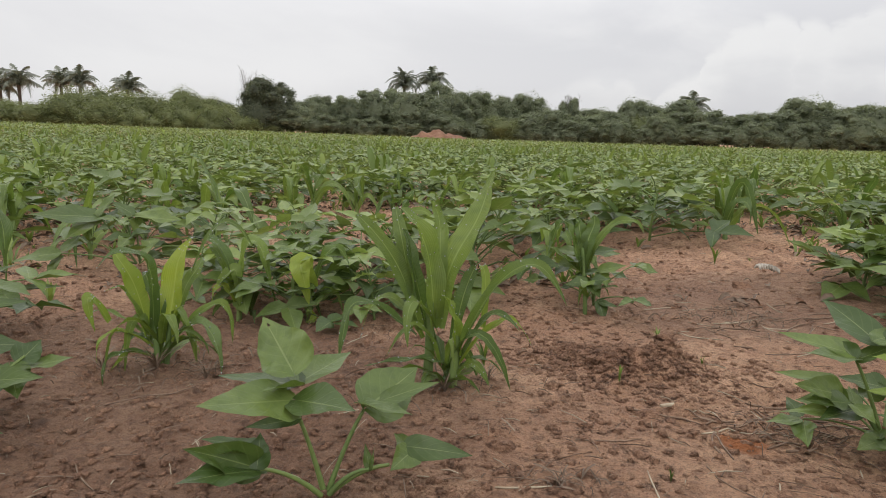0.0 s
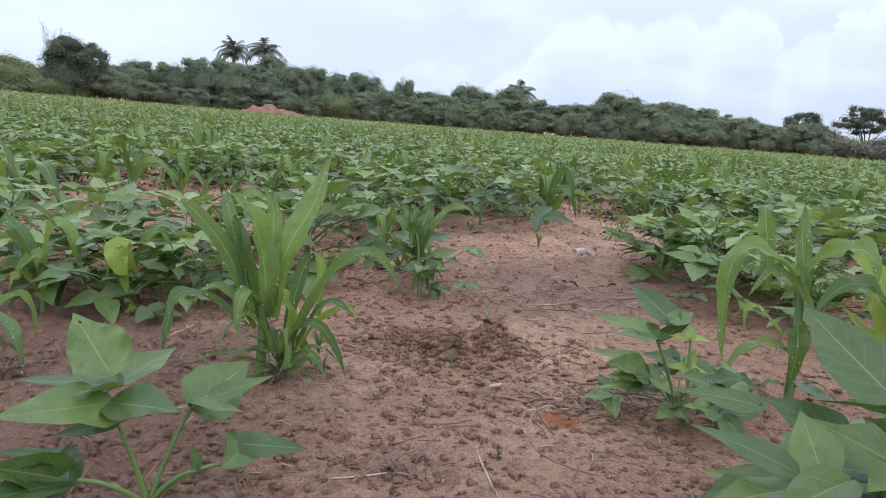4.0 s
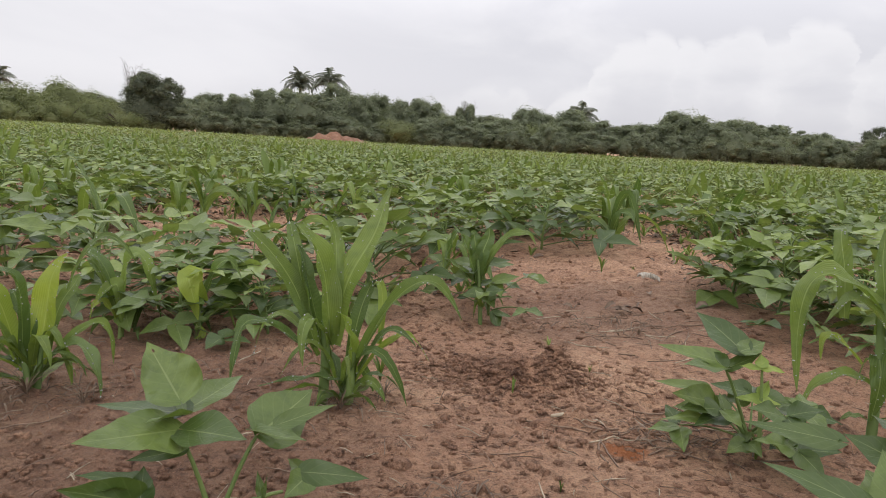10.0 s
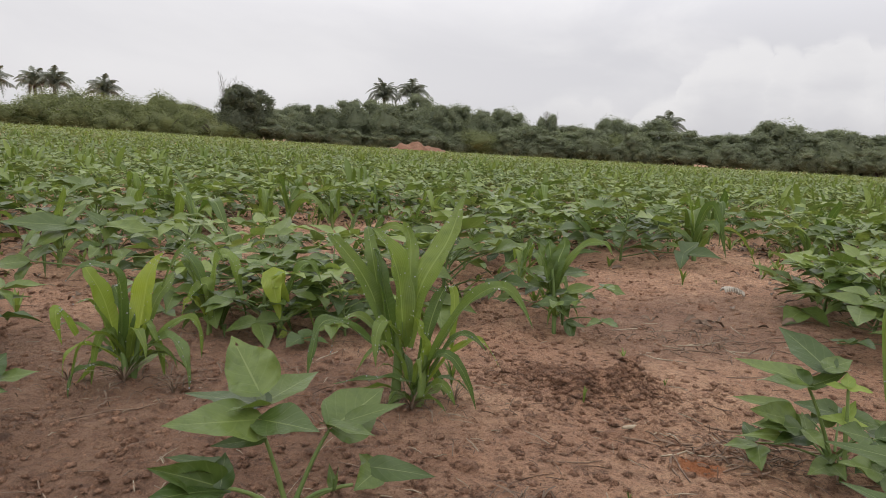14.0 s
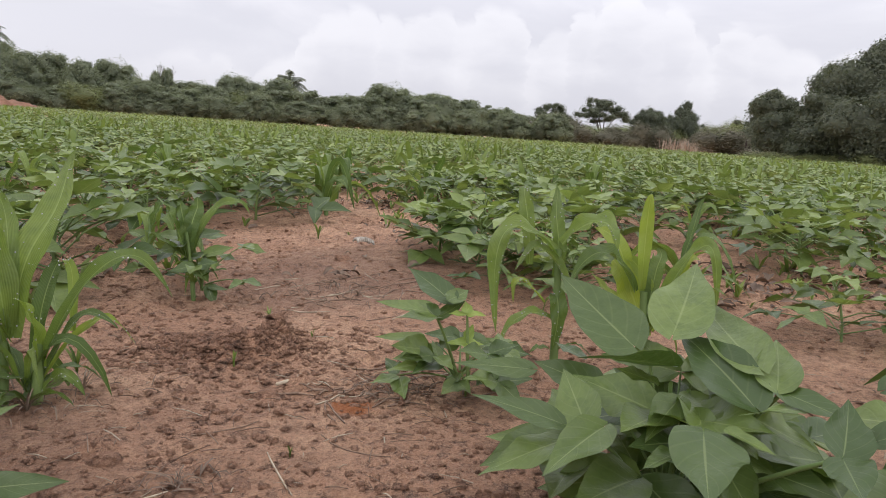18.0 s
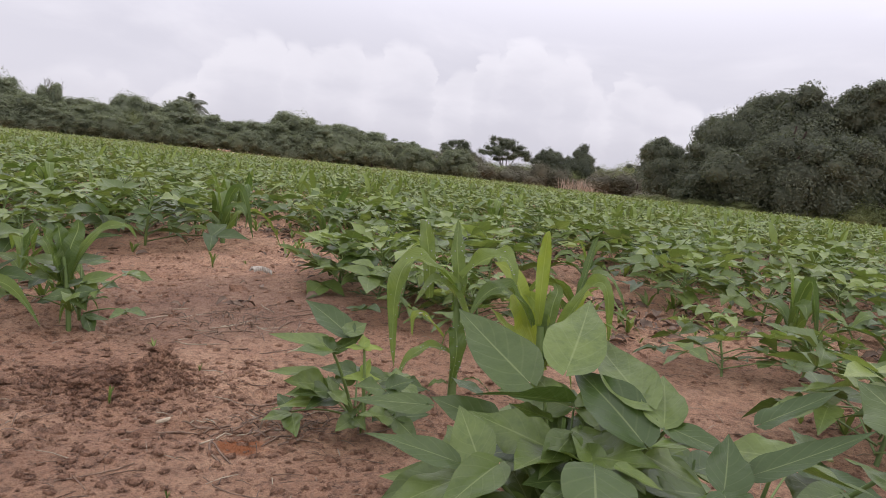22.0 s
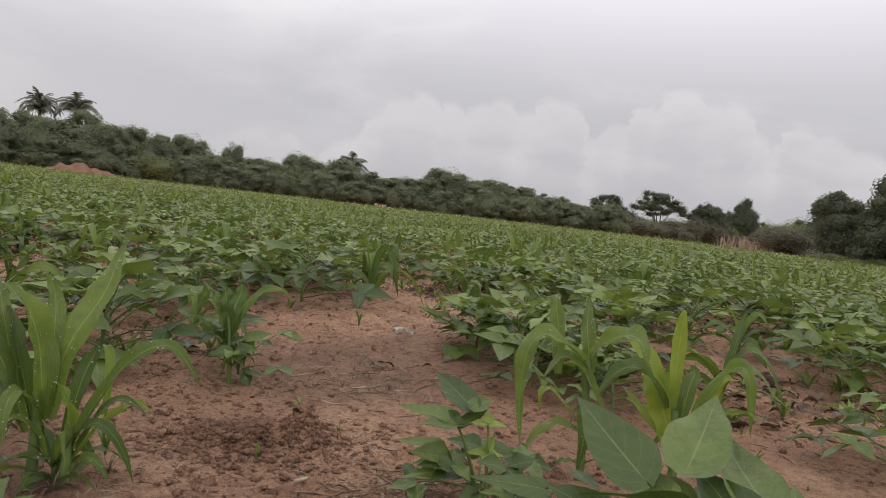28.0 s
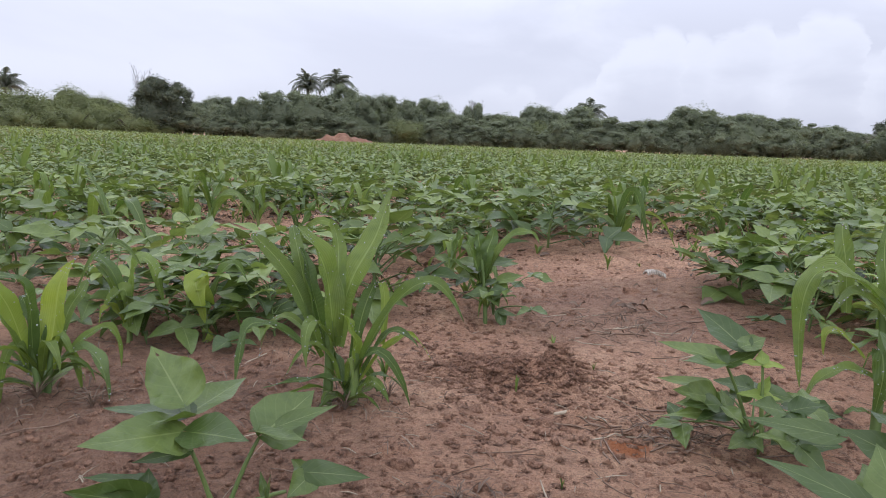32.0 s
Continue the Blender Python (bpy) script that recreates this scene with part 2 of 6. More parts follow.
MAIZE_FIELD = leaf_material("maize_field_leaf", rgb(0.12, 0.18, 0.038), rgb(0.265, 0.335, 0.08), None, "", True, 0.3)
STEM = leaf_material("green_stem", rgb(0.13, 0.20, 0.06), rgb(0.20, 0.27, 0.08), None, "", clear=0.1)
# Tree green paled and greyed: distance haze is mixed into the leaf colour.
TREE_LEAF_HAZED = leaf_material("tree_leaf_hazed", rgb(0.15, 0.175, 0.115), rgb(0.28, 0.31, 0.185), None, "", True, 0.38, 0.75)
DARK_LEAF = leaf_material("dark_tree_leaf", rgb(0.085, 0.10, 0.068), rgb(0.165, 0.18, 0.108), None, "", True, 0.38, 0.75)
SCRUB_LEAF = leaf_material("scrub_leaf", rgb(0.14, 0.165, 0.065), rgb(0.25, 0.275, 0.105), None, "", True, 0.3, 0.6)
DRY_SCRUB = leaf_material("dry_scrub_leaf", rgb(0.12, 0.112, 0.075), rgb(0.20, 0.19, 0.12), None, "", True, 0.2, 0.7)
MAIZE_PALE = leaf_material("maize_pale_leaf", rgb(0.20, 0.285, 0.04), rgb(0.30, 0.37, 0.05), rgb(0.40, 0.47, 0.14), "long", clear=0.4, rough=0.42)
# Palm green carries haze too, as a lighter, greyer leaf colour.
PALM_LEAF_HAZED = leaf_material("palm_leaf_hazed", rgb(0.165, 0.18, 0.145), rgb(0.27, 0.29, 0.22), None, "", True, 0.15, 0.45)


def plain(name, a, b, scale, rough=0.85, stretch=(1, 1, 1), bump=0.4):
    m, n, p, out = material(name, rough)
    at = n.add("ShaderNodeMapping", Vector=n.add("ShaderNodeTexCoord").outputs["Object"], Scale=stretch).outputs[0]
    rnd = n.add("ShaderNodeObjectInfo").outputs["Random"]
    f = n.noise(at, scale, 5, 0.6)
    c = n.mix(n.ramp(f, 0.3, 0.7), a, b)
    n.put(p, "Base Color", n.mix(n.math("MULTIPLY", rnd, 0.3), c, a))
    n.put(p, "Normal", n.add("ShaderNodeBump", Strength=bump, Distance=0.01, Height=f).outputs[0])
    return m


BARK = plain("grey_bark", rgb(0.07, 0.055, 0.045), rgb(0.16, 0.13, 0.10), 9, 0.9, (1, 1, 0.3))
TWIG = plain("weathered_twig", rgb(0.13, 0.08, 0.052), rgb(0.30, 0.205, 0.14), 60)
STRAW = plain("pale_straw", rgb(0.32, 0.25, 0.17), rgb(0.52, 0.44, 0.32), 40)
REED = plain("dry_reed", rgb(0.30, 0.23, 0.165), rgb(0.46, 0.37, 0.28), 4)
DEAD_LEAF = plain("dead_leaf", rgb(0.10, 0.065, 0.045), rgb(0.24, 0.17, 0.115), 25)
HUSK = plain("bleached_husk", rgb(0.30, 0.26, 0.21), rgb(0.58, 0.53, 0.45), 50)


WATER = bpy.data.materials.new("rain_drop")
WATER.use_nodes = True
wn = Nodes(WATER.node_tree)
wn.add("ShaderNodeOutputMaterial", Surface=wn.add("ShaderNodeBsdfPrincipled", Base_Color=rgb(0.95, 0.97, 0.97), Roughness=0.05, IOR=1.33, Transmission_Weight=0.55).outputs[0])


# ---- mesh helpers ----
class Geo:
    """Gathers vertices, faces, a UV per vertex and a material slot per face."""

    def __init__(self):
        self.v, self.f, self.uv, self.m, self.n = [], [], [], [], 0

    def add(self, v, f, uv=None, slot=0):
        v = np.asarray(v, float)
        self.v.append(v)
        self.uv.append(np.zeros((len(v), 2)) if uv is None else np.asarray(uv, float))
        f = np.asarray(f, int)
        self.f.append(f + self.n)
        self.m.append(np.full(len(f), slot))
        self.n += len(v)
        return self

    def moved(self, m):
        g = Geo()
        r = np.array(m)
        for v, f, uv, s in zip(self.v, self.f, self.uv, self.m):
            g.add(v @ r[:3, :3].T + r[:3, 3], f - f.min(), uv, s[0])
        return g

    def arrays(self):
        return np.concatenate(self.v), np.concatenate(self.f), np.concatenate(self.uv), np.concatenate(self.m)

    def mesh(self, name, mats, smooth=True):
        return quad_mesh(name, *self.arrays(), mats, smooth)


def quad_mesh(name, v, f, uv, slots, mats, smooth=True):
    """A mesh of quads from arrays."""
    me = bpy.data.meshes.new(name)
    me.vertices.add(len(v))
    me.vertices.foreach_set("co", v.astype(np.float32).ravel())
    me.loops.add(f.size)
    me.loops.foreach_set("vertex_index", f.astype(np.int32).ravel())
    me.polygons.add(len(f))
    me.polygons.foreach_set("loop_start", np.arange(0, f.size, 4, dtype=np.int32))
    me.polygons.foreach_set("loop_total", np.full(len(f), 4, dtype=np.int32))
    for m in mats:
        me.materials.append(m)
    me.polygons.foreach_set("material_index", slots.astype(np.int32))
    me.polygons.foreach_set("use_smooth", np.full(len(f), smooth))
    layer = me.uv_layers.new(name="UVMap")
    layer.data.foreach_set("uv", uv[f.ravel()].astype(np.float32).ravel())
    me.update(calc_edges=True)
    me.validate()
    return me


def part(name, data, parent, label="", m=None):
    """Links a mesh as one object under a thing or a part."""
    ob = new(name, data)
    ob.parent = parent
    if m is not None:
        ob.matrix_basis = m
    return tagged(ob, label)


def thing(name, x, y, z, label, category, group=""):
    ob = new(name)
    ob.empty_display_size = 0.05
    ob.location = (x, y, z)
    return tagged(ob, label, category, group)


def value_noise(x, y, seed):
    xi, yi = np.floor(x).astype(np.int64), np.floor(y).astype(np.int64)
    fx, fy = x - xi, y - yi
    fx, fy = fx * fx * (3 - 2 * fx), fy * fy * (3 - 2 * fy)

    def corner(a, b):
        h = (a * 374761393 + b * 668265263 + seed * 1442695041) & 0xFFFFFFFF
        h = ((h ^ (h >> 13)) * 1274126177) & 0xFFFFFFFF
        return ((h ^ (h >> 16)) & 0xFFFF) / 65535.0

    a, b, c, d = corner(xi, yi), corner(xi + 1, yi), corner(xi, yi + 1), corner(xi + 1, yi + 1)
    return (a + (b - a) * fx) * (1 - fy) + (c + (d - c) * fx) * fy


def smooth(t, a, b):
    s = np.clip((t - a) / (b - a), 0, 1)
    return s * s * (3 - 2 * s)


def slope(x, y):
    r = np.hypot(x, y)
    return smooth(r, 3, 30) * (0.003 * y - 0.015 * x + 0.005 * np.sqrt(x * x + 100) - 0.05)


def crumbs(x, y, cell, seed, chance, small, large):
    """Heights of half-buried round crumbs strewn over the plane, at most one to a cell."""
    z = np.zeros(x.shape)
    xi, yi = np.floor(x / cell).astype(np.int64), np.floor(y / cell).astype(np.int64)
    for dx in (-1, 0, 1):
        for dy in (-1, 0, 1):
            cx, cy = xi + dx, yi + dy

            def pick(k):
                h = (cx * 73856093 + cy * 19349663 + (seed + k) * 83492791) & 0xFFFFFFFF
                h = ((h ^ (h >> 13)) * 1274126177) & 0xFFFFFFFF
                return ((h ^ (h >> 16)) & 0xFFFF) / 65535.0

            r = small + (large - small) * pick(3) ** 2
            d = np.hypot(x - (cx + pick(1)) * cell, y - (cy + pick(2)) * cell)
            d = d * (0.55 + 0.7 * value_noise(x * 55, y * 55, seed) + 0.45 * value_noise(x * 130, y * 130, seed + 1))
            z = np.maximum(z, np.where(pick(4) < chance, np.sqrt(np.maximum(r * r - d * d, 0)), 0) * 0.85)
    return z


CLODS_AT = [(0.38, 1.36, 0.17, 0.04), (0.25, 1.42, 0.12, 0.024), (0.47, 1.38, 0.10, 0.034), (0.44, 1.14, 0.045, 0.02), (0.22, 1.24, 0.12, 0.008), (0.1, 0.98, 0.06, 0.012), (-0.3, 1.2, 0.15, 0.012), (-0.1, 1.5, 0.25, 0.016)]


def height(x, y, crumby=True):
    """The ground's height: the slope of the field with furrows, lumps and crumbs."""
    x, y = np.asarray(x, float), np.asarray(y, float)
    r = np.hypot(x, y)
    near = 1 - smooth(r, 12, 40)
    z = (value_noise(x * 1.7, y * 1.7, 1) - 0.5) * 0.035
    rough = smooth(value_noise(x * 2.6, y * 2.6, 7), 0.35, 0.75)
    rough = np.maximum(rough, (0.45 + 0.45 * value_noise(x * 3.3, y * 3.3, 17)) * smooth(-x, -0.15, 0.15))
    z += rough * (value_noise(x * 9, y * 9, 2) - 0.45) * 0.026
    z += (0.3 + rough) * (np.abs(value_noise(x * 24, y * 24, 3) - 0.5)) * -0.016
    if crumby and x.size > 1000:
        side = np.degrees(np.arctan2(x, y))
        fine = smooth(side, -54, -50) * (1 - smooth(side, 80, 84))
        z += fine * crumbs(x, y, 0.075, 11, 0.02 + 0.22 * rough, 0.008, 0.022) * 0.55
        z += fine * crumbs(x, y, 0.032, 12, 0.10 + 0.45 * rough, 0.004, 0.013) * 0.8
        z += fine * crumbs(x, y, 0.018, 13, 0.12 + 0.3 * rough, 0.0025, 0.007)
    for cx, cy, cr, ch in CLODS_AT:
        z += ch * (1 - smooth(np.hypot(x - cx, y - cy), 0.0, cr)) * (0.4 + 1.2 * value_noise(x * 30, y * 30, 9))
    return slope(x, y) + z * near * smooth(r, 0.05, 0.3)


def ground_z(x, y):
    """Heights of the ground with all its crumbs at a few places."""
    x, y = np.atleast_1d(np.asarray(x, float)), np.atleast_1d(np.asarray(y, float))
    return height(np.append(x, np.zeros(1001)), np.append(y, np.zeros(1001)))[: len(x)]


# ---- ground ----
def ground():
    az = np.concatenate([np.arange(-52, 84, 0.27), np.linspace(84, 308, 75)[:-1]])
    az = np.radians(az)
    rad = np.concatenate([[0.02], np.geomspace(0.47, 8, 450), np.geomspace(8.3, 3000, 64)])
    a, r = np.meshgrid(az, rad)
    x, y = r * np.sin(a), r * np.cos(a)
    z = height(x, y)
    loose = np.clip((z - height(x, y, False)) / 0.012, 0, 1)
    v = np.stack([x, y, z], -1).reshape(-1, 3)
    n, k = len(rad), len(az)
    i, j = np.meshgrid(np.arange(n - 1), np.arange(k), indexing="ij")
    j2 = (j + 1) % k
    f = np.stack([i * k + j, i * k + j2, (i + 1) * k + j2, (i + 1) * k + j], -1).reshape(-1, 4)[:, ::-1]
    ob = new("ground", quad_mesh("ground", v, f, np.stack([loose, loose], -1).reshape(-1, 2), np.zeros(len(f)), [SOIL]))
    tagged(ob, "reddish sandy field soil with crumbs and shallow lumps", "soil", kind="structure")


ground()


# ---- leaf shapes ----
def basis(d, up=(0, 0, 1)):
    """Columns along d, across it, and its normal towards up."""
    d = np.asarray(d, float)
    x = d / max(np.linalg.norm(d), 1e-9)
    y = np.cross(up, x)
    y = y / np.linalg.norm(y) if np.linalg.norm(y) > 1e-4 else np.array([0, 1.0, 0])
    return np.stack([x, y, np.cross(x, y)], 1)


def leaflet_geo(nu, nv, wide, fold, droop, lean, wave, seed):
    """A cowpea leaflet of length one along x: broad near its base, drawn out to a point, its margin gently waved."""
    u = np.linspace(0, 1, nu + 1)
    half = wide * 0.55 * np.sin(np.pi * u**0.6) * (1 - 0.32 * u) + 0.012 * (1 - u) ** 4
    s = np.linspace(-1, 1, 2 * nv + 1)
    U, S = np.meshgrid(u, s, indexing="ij")
    side = np.where(S > 0, 1 + lean, 1 - lean)
    if nu > 6:
        side = side * (1 + 0.035 * np.sin(U * 11 + seed * 2 + S) + 0.02 * np.sin(U * 23 + seed * 5 + 2 * S))
    y = S * half[:, None] * side
    z = np.abs(S) ** 1.6 * half[:, None] * fold - droop * U**2 * 0.5 + 0.05 * U
    z += wave * np.sin(U * 8 + seed + S * 1.6) * np.abs(S) * half[:, None]
    z += wave * 0.22 * np.sin(U * 21 + seed * 3 - S * 2) * np.abs(S) ** 2 * half[:, None]
    if nu > 6:
        z += 0.012 * wide * np.sin(U * 38 - np.abs(S) * 11) * np.abs(S) * (1 - U)
        y = y + 0.06 * np.sin(seed * 1.7) * U**2
    x = U - 0.10 * np.abs(S) * (U < 0.4) * (1 - U / 0.4) * 0.9
    x = x - 0.1 * droop * U**2
    v = np.stack([x, y, z], -1).reshape(-1, 3)
    k = 2 * nv + 1
    i, j = np.meshgrid(np.arange(nu), np.arange(2 * nv), indexing="ij")
    f = np.stack([i * k + j, (i + 1) * k + j, (i + 1) * k + j + 1, i * k + j + 1], -1).reshape(-1, 4)
    uv = np.stack([U, S * 0.5 + 0.5], -1).reshape(-1, 2)
    return v, f, uv


def tube_geo(pts, radii, sides=5):
    pts = np.asarray(pts, float)
    v = []
    for i, p in enumerate(pts):
        d = pts[min(i + 1, len(pts) - 1)] - pts[max(i - 1, 0)]
        b = basis(d, (0.3, 0.2, 1))
        a = np.linspace(0, 2 * np.pi, sides, endpoint=False)
        v.append(p + radii[i] * (np.cos(a)[:, None] * b[:, 1] + np.sin(a)[:, None] * b[:, 2]))
    v = np.concatenate(v)
    i, j = np.meshgrid(np.arange(len(pts) - 1), np.arange(sides), indexing="ij")
    j2 = (j + 1) % sides
    f = np.stack([i * sides + j, i * sides + j2, (i + 1) * sides + j2, (i + 1) * sides + j], -1).reshape(-1, 4)
    return v, f


def bezier(a, m, c, n):
    """Points of the curve from a through m to c."""
    a, m, c = (np.asarray(p, float) for p in (a, m, c))
    k = 2 * m - 0.5 * (a + c)
    t = np.linspace(0, 1, n)[:, None]
    return (1 - t) ** 2 * a + 2 * t * (1 - t) * k + t**2 * c


def blade_geo(a, m, c, width, nu=12, nv=2, fold=0.5, twist=0.0, wave=0.0, face=None):
    """A maize blade from a through m to c."""
    pts = bezier(a, m, c, nu + 1)
    u = np.linspace(0, 1, nu + 1)
    if nu > 6:
        sway = np.linalg.norm(np.subtract(c, a)) * 0.05 * np.sin(u * 7 + width * 700)[:, None] * u[:, None]
        pts = pts + sway * np.cos(np.array([0.0, 1.4, 2.9]) + width * 300)
    half = 0.5 * width * np.interp(u, [0, 0.08, 0.3, 0.55, 0.8, 0.95, 1], [0.5, 0.62, 0.95, 1.0, 0.66, 0.24, 0.02])
    s = np.linspace(-1, 1, 2 * nv + 1)
    rows = []
    flatdir = np.array([c[0] - a[0], c[1] - a[1], 0.0])
    if np.linalg.norm(flatdir) < 1e-3:
        flatdir = np.array([0.3, -1.0, 0])
    for i, p in enumerate(pts):
        d = pts[min(i + 1, nu)] - pts[max(i - 1, 0)]
        d = d / max(np.linalg.norm(d), 1e-9)
        side = np.cross((0, 0, 1.0), flatdir)
        side = side / np.linalg.norm(side)
        up = np.cross(d, side)
        if face is not None:
            turned_up = up * 0.35 + np.asarray(face) * (0.9 - 0.5 * u[i])
            side = np.cross(turned_up, d)
            side = side / max(np.linalg.norm(side), 1e-6)
            up = np.cross(d, side)
        ang = twist * u[i]
        y = side * math.cos(ang) + up * math.sin(ang)
        z = np.cross(d, y)
        lift = np.abs(s) * half[i] * fold * (1 - 0.6 * u[i]) + wave * half[i] * np.abs(s) * np.sin(u[i] * 19 + s * 2.2 + width * 900)
        rows.append(p + (s * half[i])[:, None] * y + lift[:, None] * z)
    v = np.concatenate(rows)
    k = 2 * nv + 1
    i, j = np.meshgrid(np.arange(nu), np.arange(2 * nv), indexing="ij")
    f = np.stack([i * k + j, (i + 1) * k + j, (i + 1) * k + j + 1, i * k + j + 1], -1).reshape(-1, 4)
    uv = np.stack(np.meshgrid(u, s * 0.5 + 0.5, indexing="ij"), -1).reshape(-1, 2)
    return v, f, uv


# ---- crop plants in general ----
def kite_geo(wide, fold):
    v = np.array([(0, 0, 0), (0.35, -wide * 0.5, fold * 0.15), (1, 0, -0.1), (0.35, wide * 0.5, fold * 0.15)])
    return v, np.array([[0, 1, 2, 3]]), np.full((4, 2), 0.3)


def trifoliate(rng, res, length):
    """A cowpea leaf: three leaflets spread nearly level from the end of a stalk along x; slot 0 leaflet."""
    g = Geo()
    nu, nv = res
    for turn, lean, size in ((0, 0, 1.0), (82 + rng.uniform(-16, 16), 0.2, 0.9), (-82 + rng.uniform(-16, 16), -0.2, 0.9)):
        if nu:
            v, f, uv = leaflet_geo(nu, nv, rng.uniform(0.52, 0.72), rng.uniform(0.1, 0.5), rng.uniform(0.0, 0.45), lean, rng.uniform(0.0, 0.3), rng.uniform(0, 6))
        else:
            v, f, uv = kite_geo(0.66, rng.uniform(0.1, 0.6))
        m = pose(0, 0, 0, rng.uniform(-20, 20), rng.uniform(-16, 16), turn)
        base = np.array([length * 0.22 if turn == 0 else length * 0.03, 0, 0])
        g.add(v * length * size @ np.array(m)[:3, :3].T + base, f, uv, 0)
    return g


def cowpea_pieces(rng, res, leaves, size=1.0):
    """Pieces of a cowpea plant as (name, Geo): a stem and its leaves with stalks, in layers that shade one another."""
    pieces = []
    top = np.array([rng.uniform(-0.03, 0.03), rng.uniform(-0.03, 0.03), rng.uniform(0.12, 0.20)]) * size
    v, f = tube_geo(bezier((0, 0, -0.02), top * 0.5 + (0.01, 0, 0), top, 4), [0.005, 0.0045, 0.004, 0.003], 4)
    if res[0]:
        pieces.append(("stem", Geo().add(v, f, None, 1)))
    for i in range(leaves):
        a = i * 2.4 + rng.uniform(-0.5, 0.5)
        k = (i + rng.random()) / leaves
        start = top * (0.08 + 0.9 * k)
        reach = rng.uniform(0.08, 0.22) * (1.1 - 0.7 * k) * size
        hub = start + np.array([math.sin(a) * reach, math.cos(a) * reach, rng.uniform(0.015, 0.075) * size])
        g = trifoliate(rng, res, rng.uniform(0.06, 0.112) * (1.05 - 0.25 * k) * size)
        b = Matrix.Translation(hub) @ Matrix.Rotation(math.pi / 2 - a + rng.uniform(-0.4, 0.4), 4, "Z") @ pose(0, 0, 0, rng.uniform(-16, 16), rng.uniform(-18, 14), 0)
        g = g.moved(b)
        if res[0]:
            v, f = tube_geo(bezier(start, (start + hub) / 2 + (0, 0, 0.012), hub, 3 if res[0] > 2 else 2), [0.0026, 0.002, 0.0018][: 3 if res[0] > 2 else 2], 3)
            g.add(v, f, None, 1)
        pieces.append(("leaf", g))
    return pieces


def maize_pieces(rng, nu, nv, leaves, size=1.0):
    """Pieces of a young maize plant: a short stalk and broad leaves that rise, arch over and turn their faces about."""
    pieces = []
    top = np.array([rng.uniform(-0.015, 0.015), rng.uniform(-0.015, 0.015), rng.uniform(0.10, 0.15)]) * size
    v, f = tube_geo([(0, 0, -0.02), top * 0.5, top], [0.009, 0.009, 0.006], 5)
    if nu > 3:
        pieces.append(("stalk", Geo().add(v, f, None, 1)))
    a = rng.uniform(0, 6)
    for i in range(leaves):
        a += math.pi + rng.uniform(-0.8, 0.8)
        k = (i + 0.6) / leaves
        start = top * (0.12 + 0.75 * k)
        reach, rise = rng.uniform(0.10, 0.23) * (1.15 - 0.5 * k) * size, rng.uniform(0.06, 0.15) * (0.6 + 0.6 * k) * size
        tip = start + (math.sin(a) * reach, math.cos(a) * reach, rise * rng.uniform(-0.9, 0.7))
        mid = start + (math.sin(a) * reach * 0.5, math.cos(a) * reach * 0.5, rise)
        if k > 0.85:
            tip = start + (math.sin(a) * reach * 0.6, math.cos(a) * reach * 0.6, rise * 1.25)
            mid = (start + tip) / 2 + (0, 0, 0.02)
        g = Geo().add(*blade_geo(start, mid, tip, rng.uniform(0.028, 0.046) * size, nu, nv, rng.uniform(0.2, 0.6), rng.uniform(-0.7, 0.7), rng.uniform(0, 0.3), (math.sin(a * 3.7), math.cos(a * 3.7), 0.5) if i % 2 else None))
        pieces.append(("leaf", g))
    return pieces


# ---- plants beside the camera's stand, each leaf in its own place ----
def hero(name, x, y, label, category):
    return thing(name, x, y, float(slope(x, y)), label, category, "crop plants in the foreground")


def stalk(plant, a, b, r):
    a, b = np.array(a), np.array(b)
    v, f = tube_geo([a - (0, 0, 0.02), a * 0.6 + b * 0.4 + (0.003, 0, 0), b], [r * 1.1, r, r * 0.8], 8)
    part("stalk", Geo().add(v, f).mesh("stalk", [STEM]), plant)


BLADES = random.Random(4)


def blade(plant, a, m, c, width, pale=False, face=0.6):
    """A maize leaf from a through m to c; face says how far it turns its upper side outward from the plant."""
    a = np.array(a) - (0, 0, min(0.06, a[2] * 0.35))
    x, y = plant.location.x, plant.location.y
    out = np.array([-x, -y, 0.0]) / math.hypot(x, y) * face + (BLADES.uniform(-0.25, 0.25), BLADES.uniform(-0.2, 0.2), 0.3)
    g = Geo().add(*blade_geo(a, m, c, width * 1.05, 22, 3, BLADES.uniform(0.3, 0.8), BLADES.uniform(-0.5, 0.5), BLADES.uniform(0.15, 0.45), out))
    part("leaf", g.mesh("maize_leaf", [MAIZE_PALE if pale else MAIZE]), plant, "pale yellow-green leaf" if pale else "")
    v = g.v[0]
    for _ in range(int(width * 500)):
        r = DROPS.uniform(0.0009, 0.0019)
        i = DROPS.randrange(len(v) - 1)
        k = DROPS.random()
        WET.setdefault(plant, []).append((v[i] * k + v[i + 1] * (1 - k) + (0, -0.0005, 0.0006), r) if (i + 1) % 7 else (v[i], r))


DROPS, WET = random.Random(6), {}


def drops(plant):
    """Beads of rain on a maize plant's leaves."""
    ball = np.array([(x, y, z) for x in (-1, 1) for y in (-1, 1) for z in (-1, 1)], float) / 1.732
    faces = np.array([(0, 1, 3, 2), (4, 6, 7, 5), (0, 4, 5, 1), (2, 3, 7, 6), (0, 2, 6, 4), (1, 5, 7, 3)])
    g = Geo()
    for p, r in WET[plant]:
        g.add(p + ball * r, faces)
    part("water_drops", g.mesh("water_drops", [WATER]), plant, "clear beads of rainwater on the leaves")


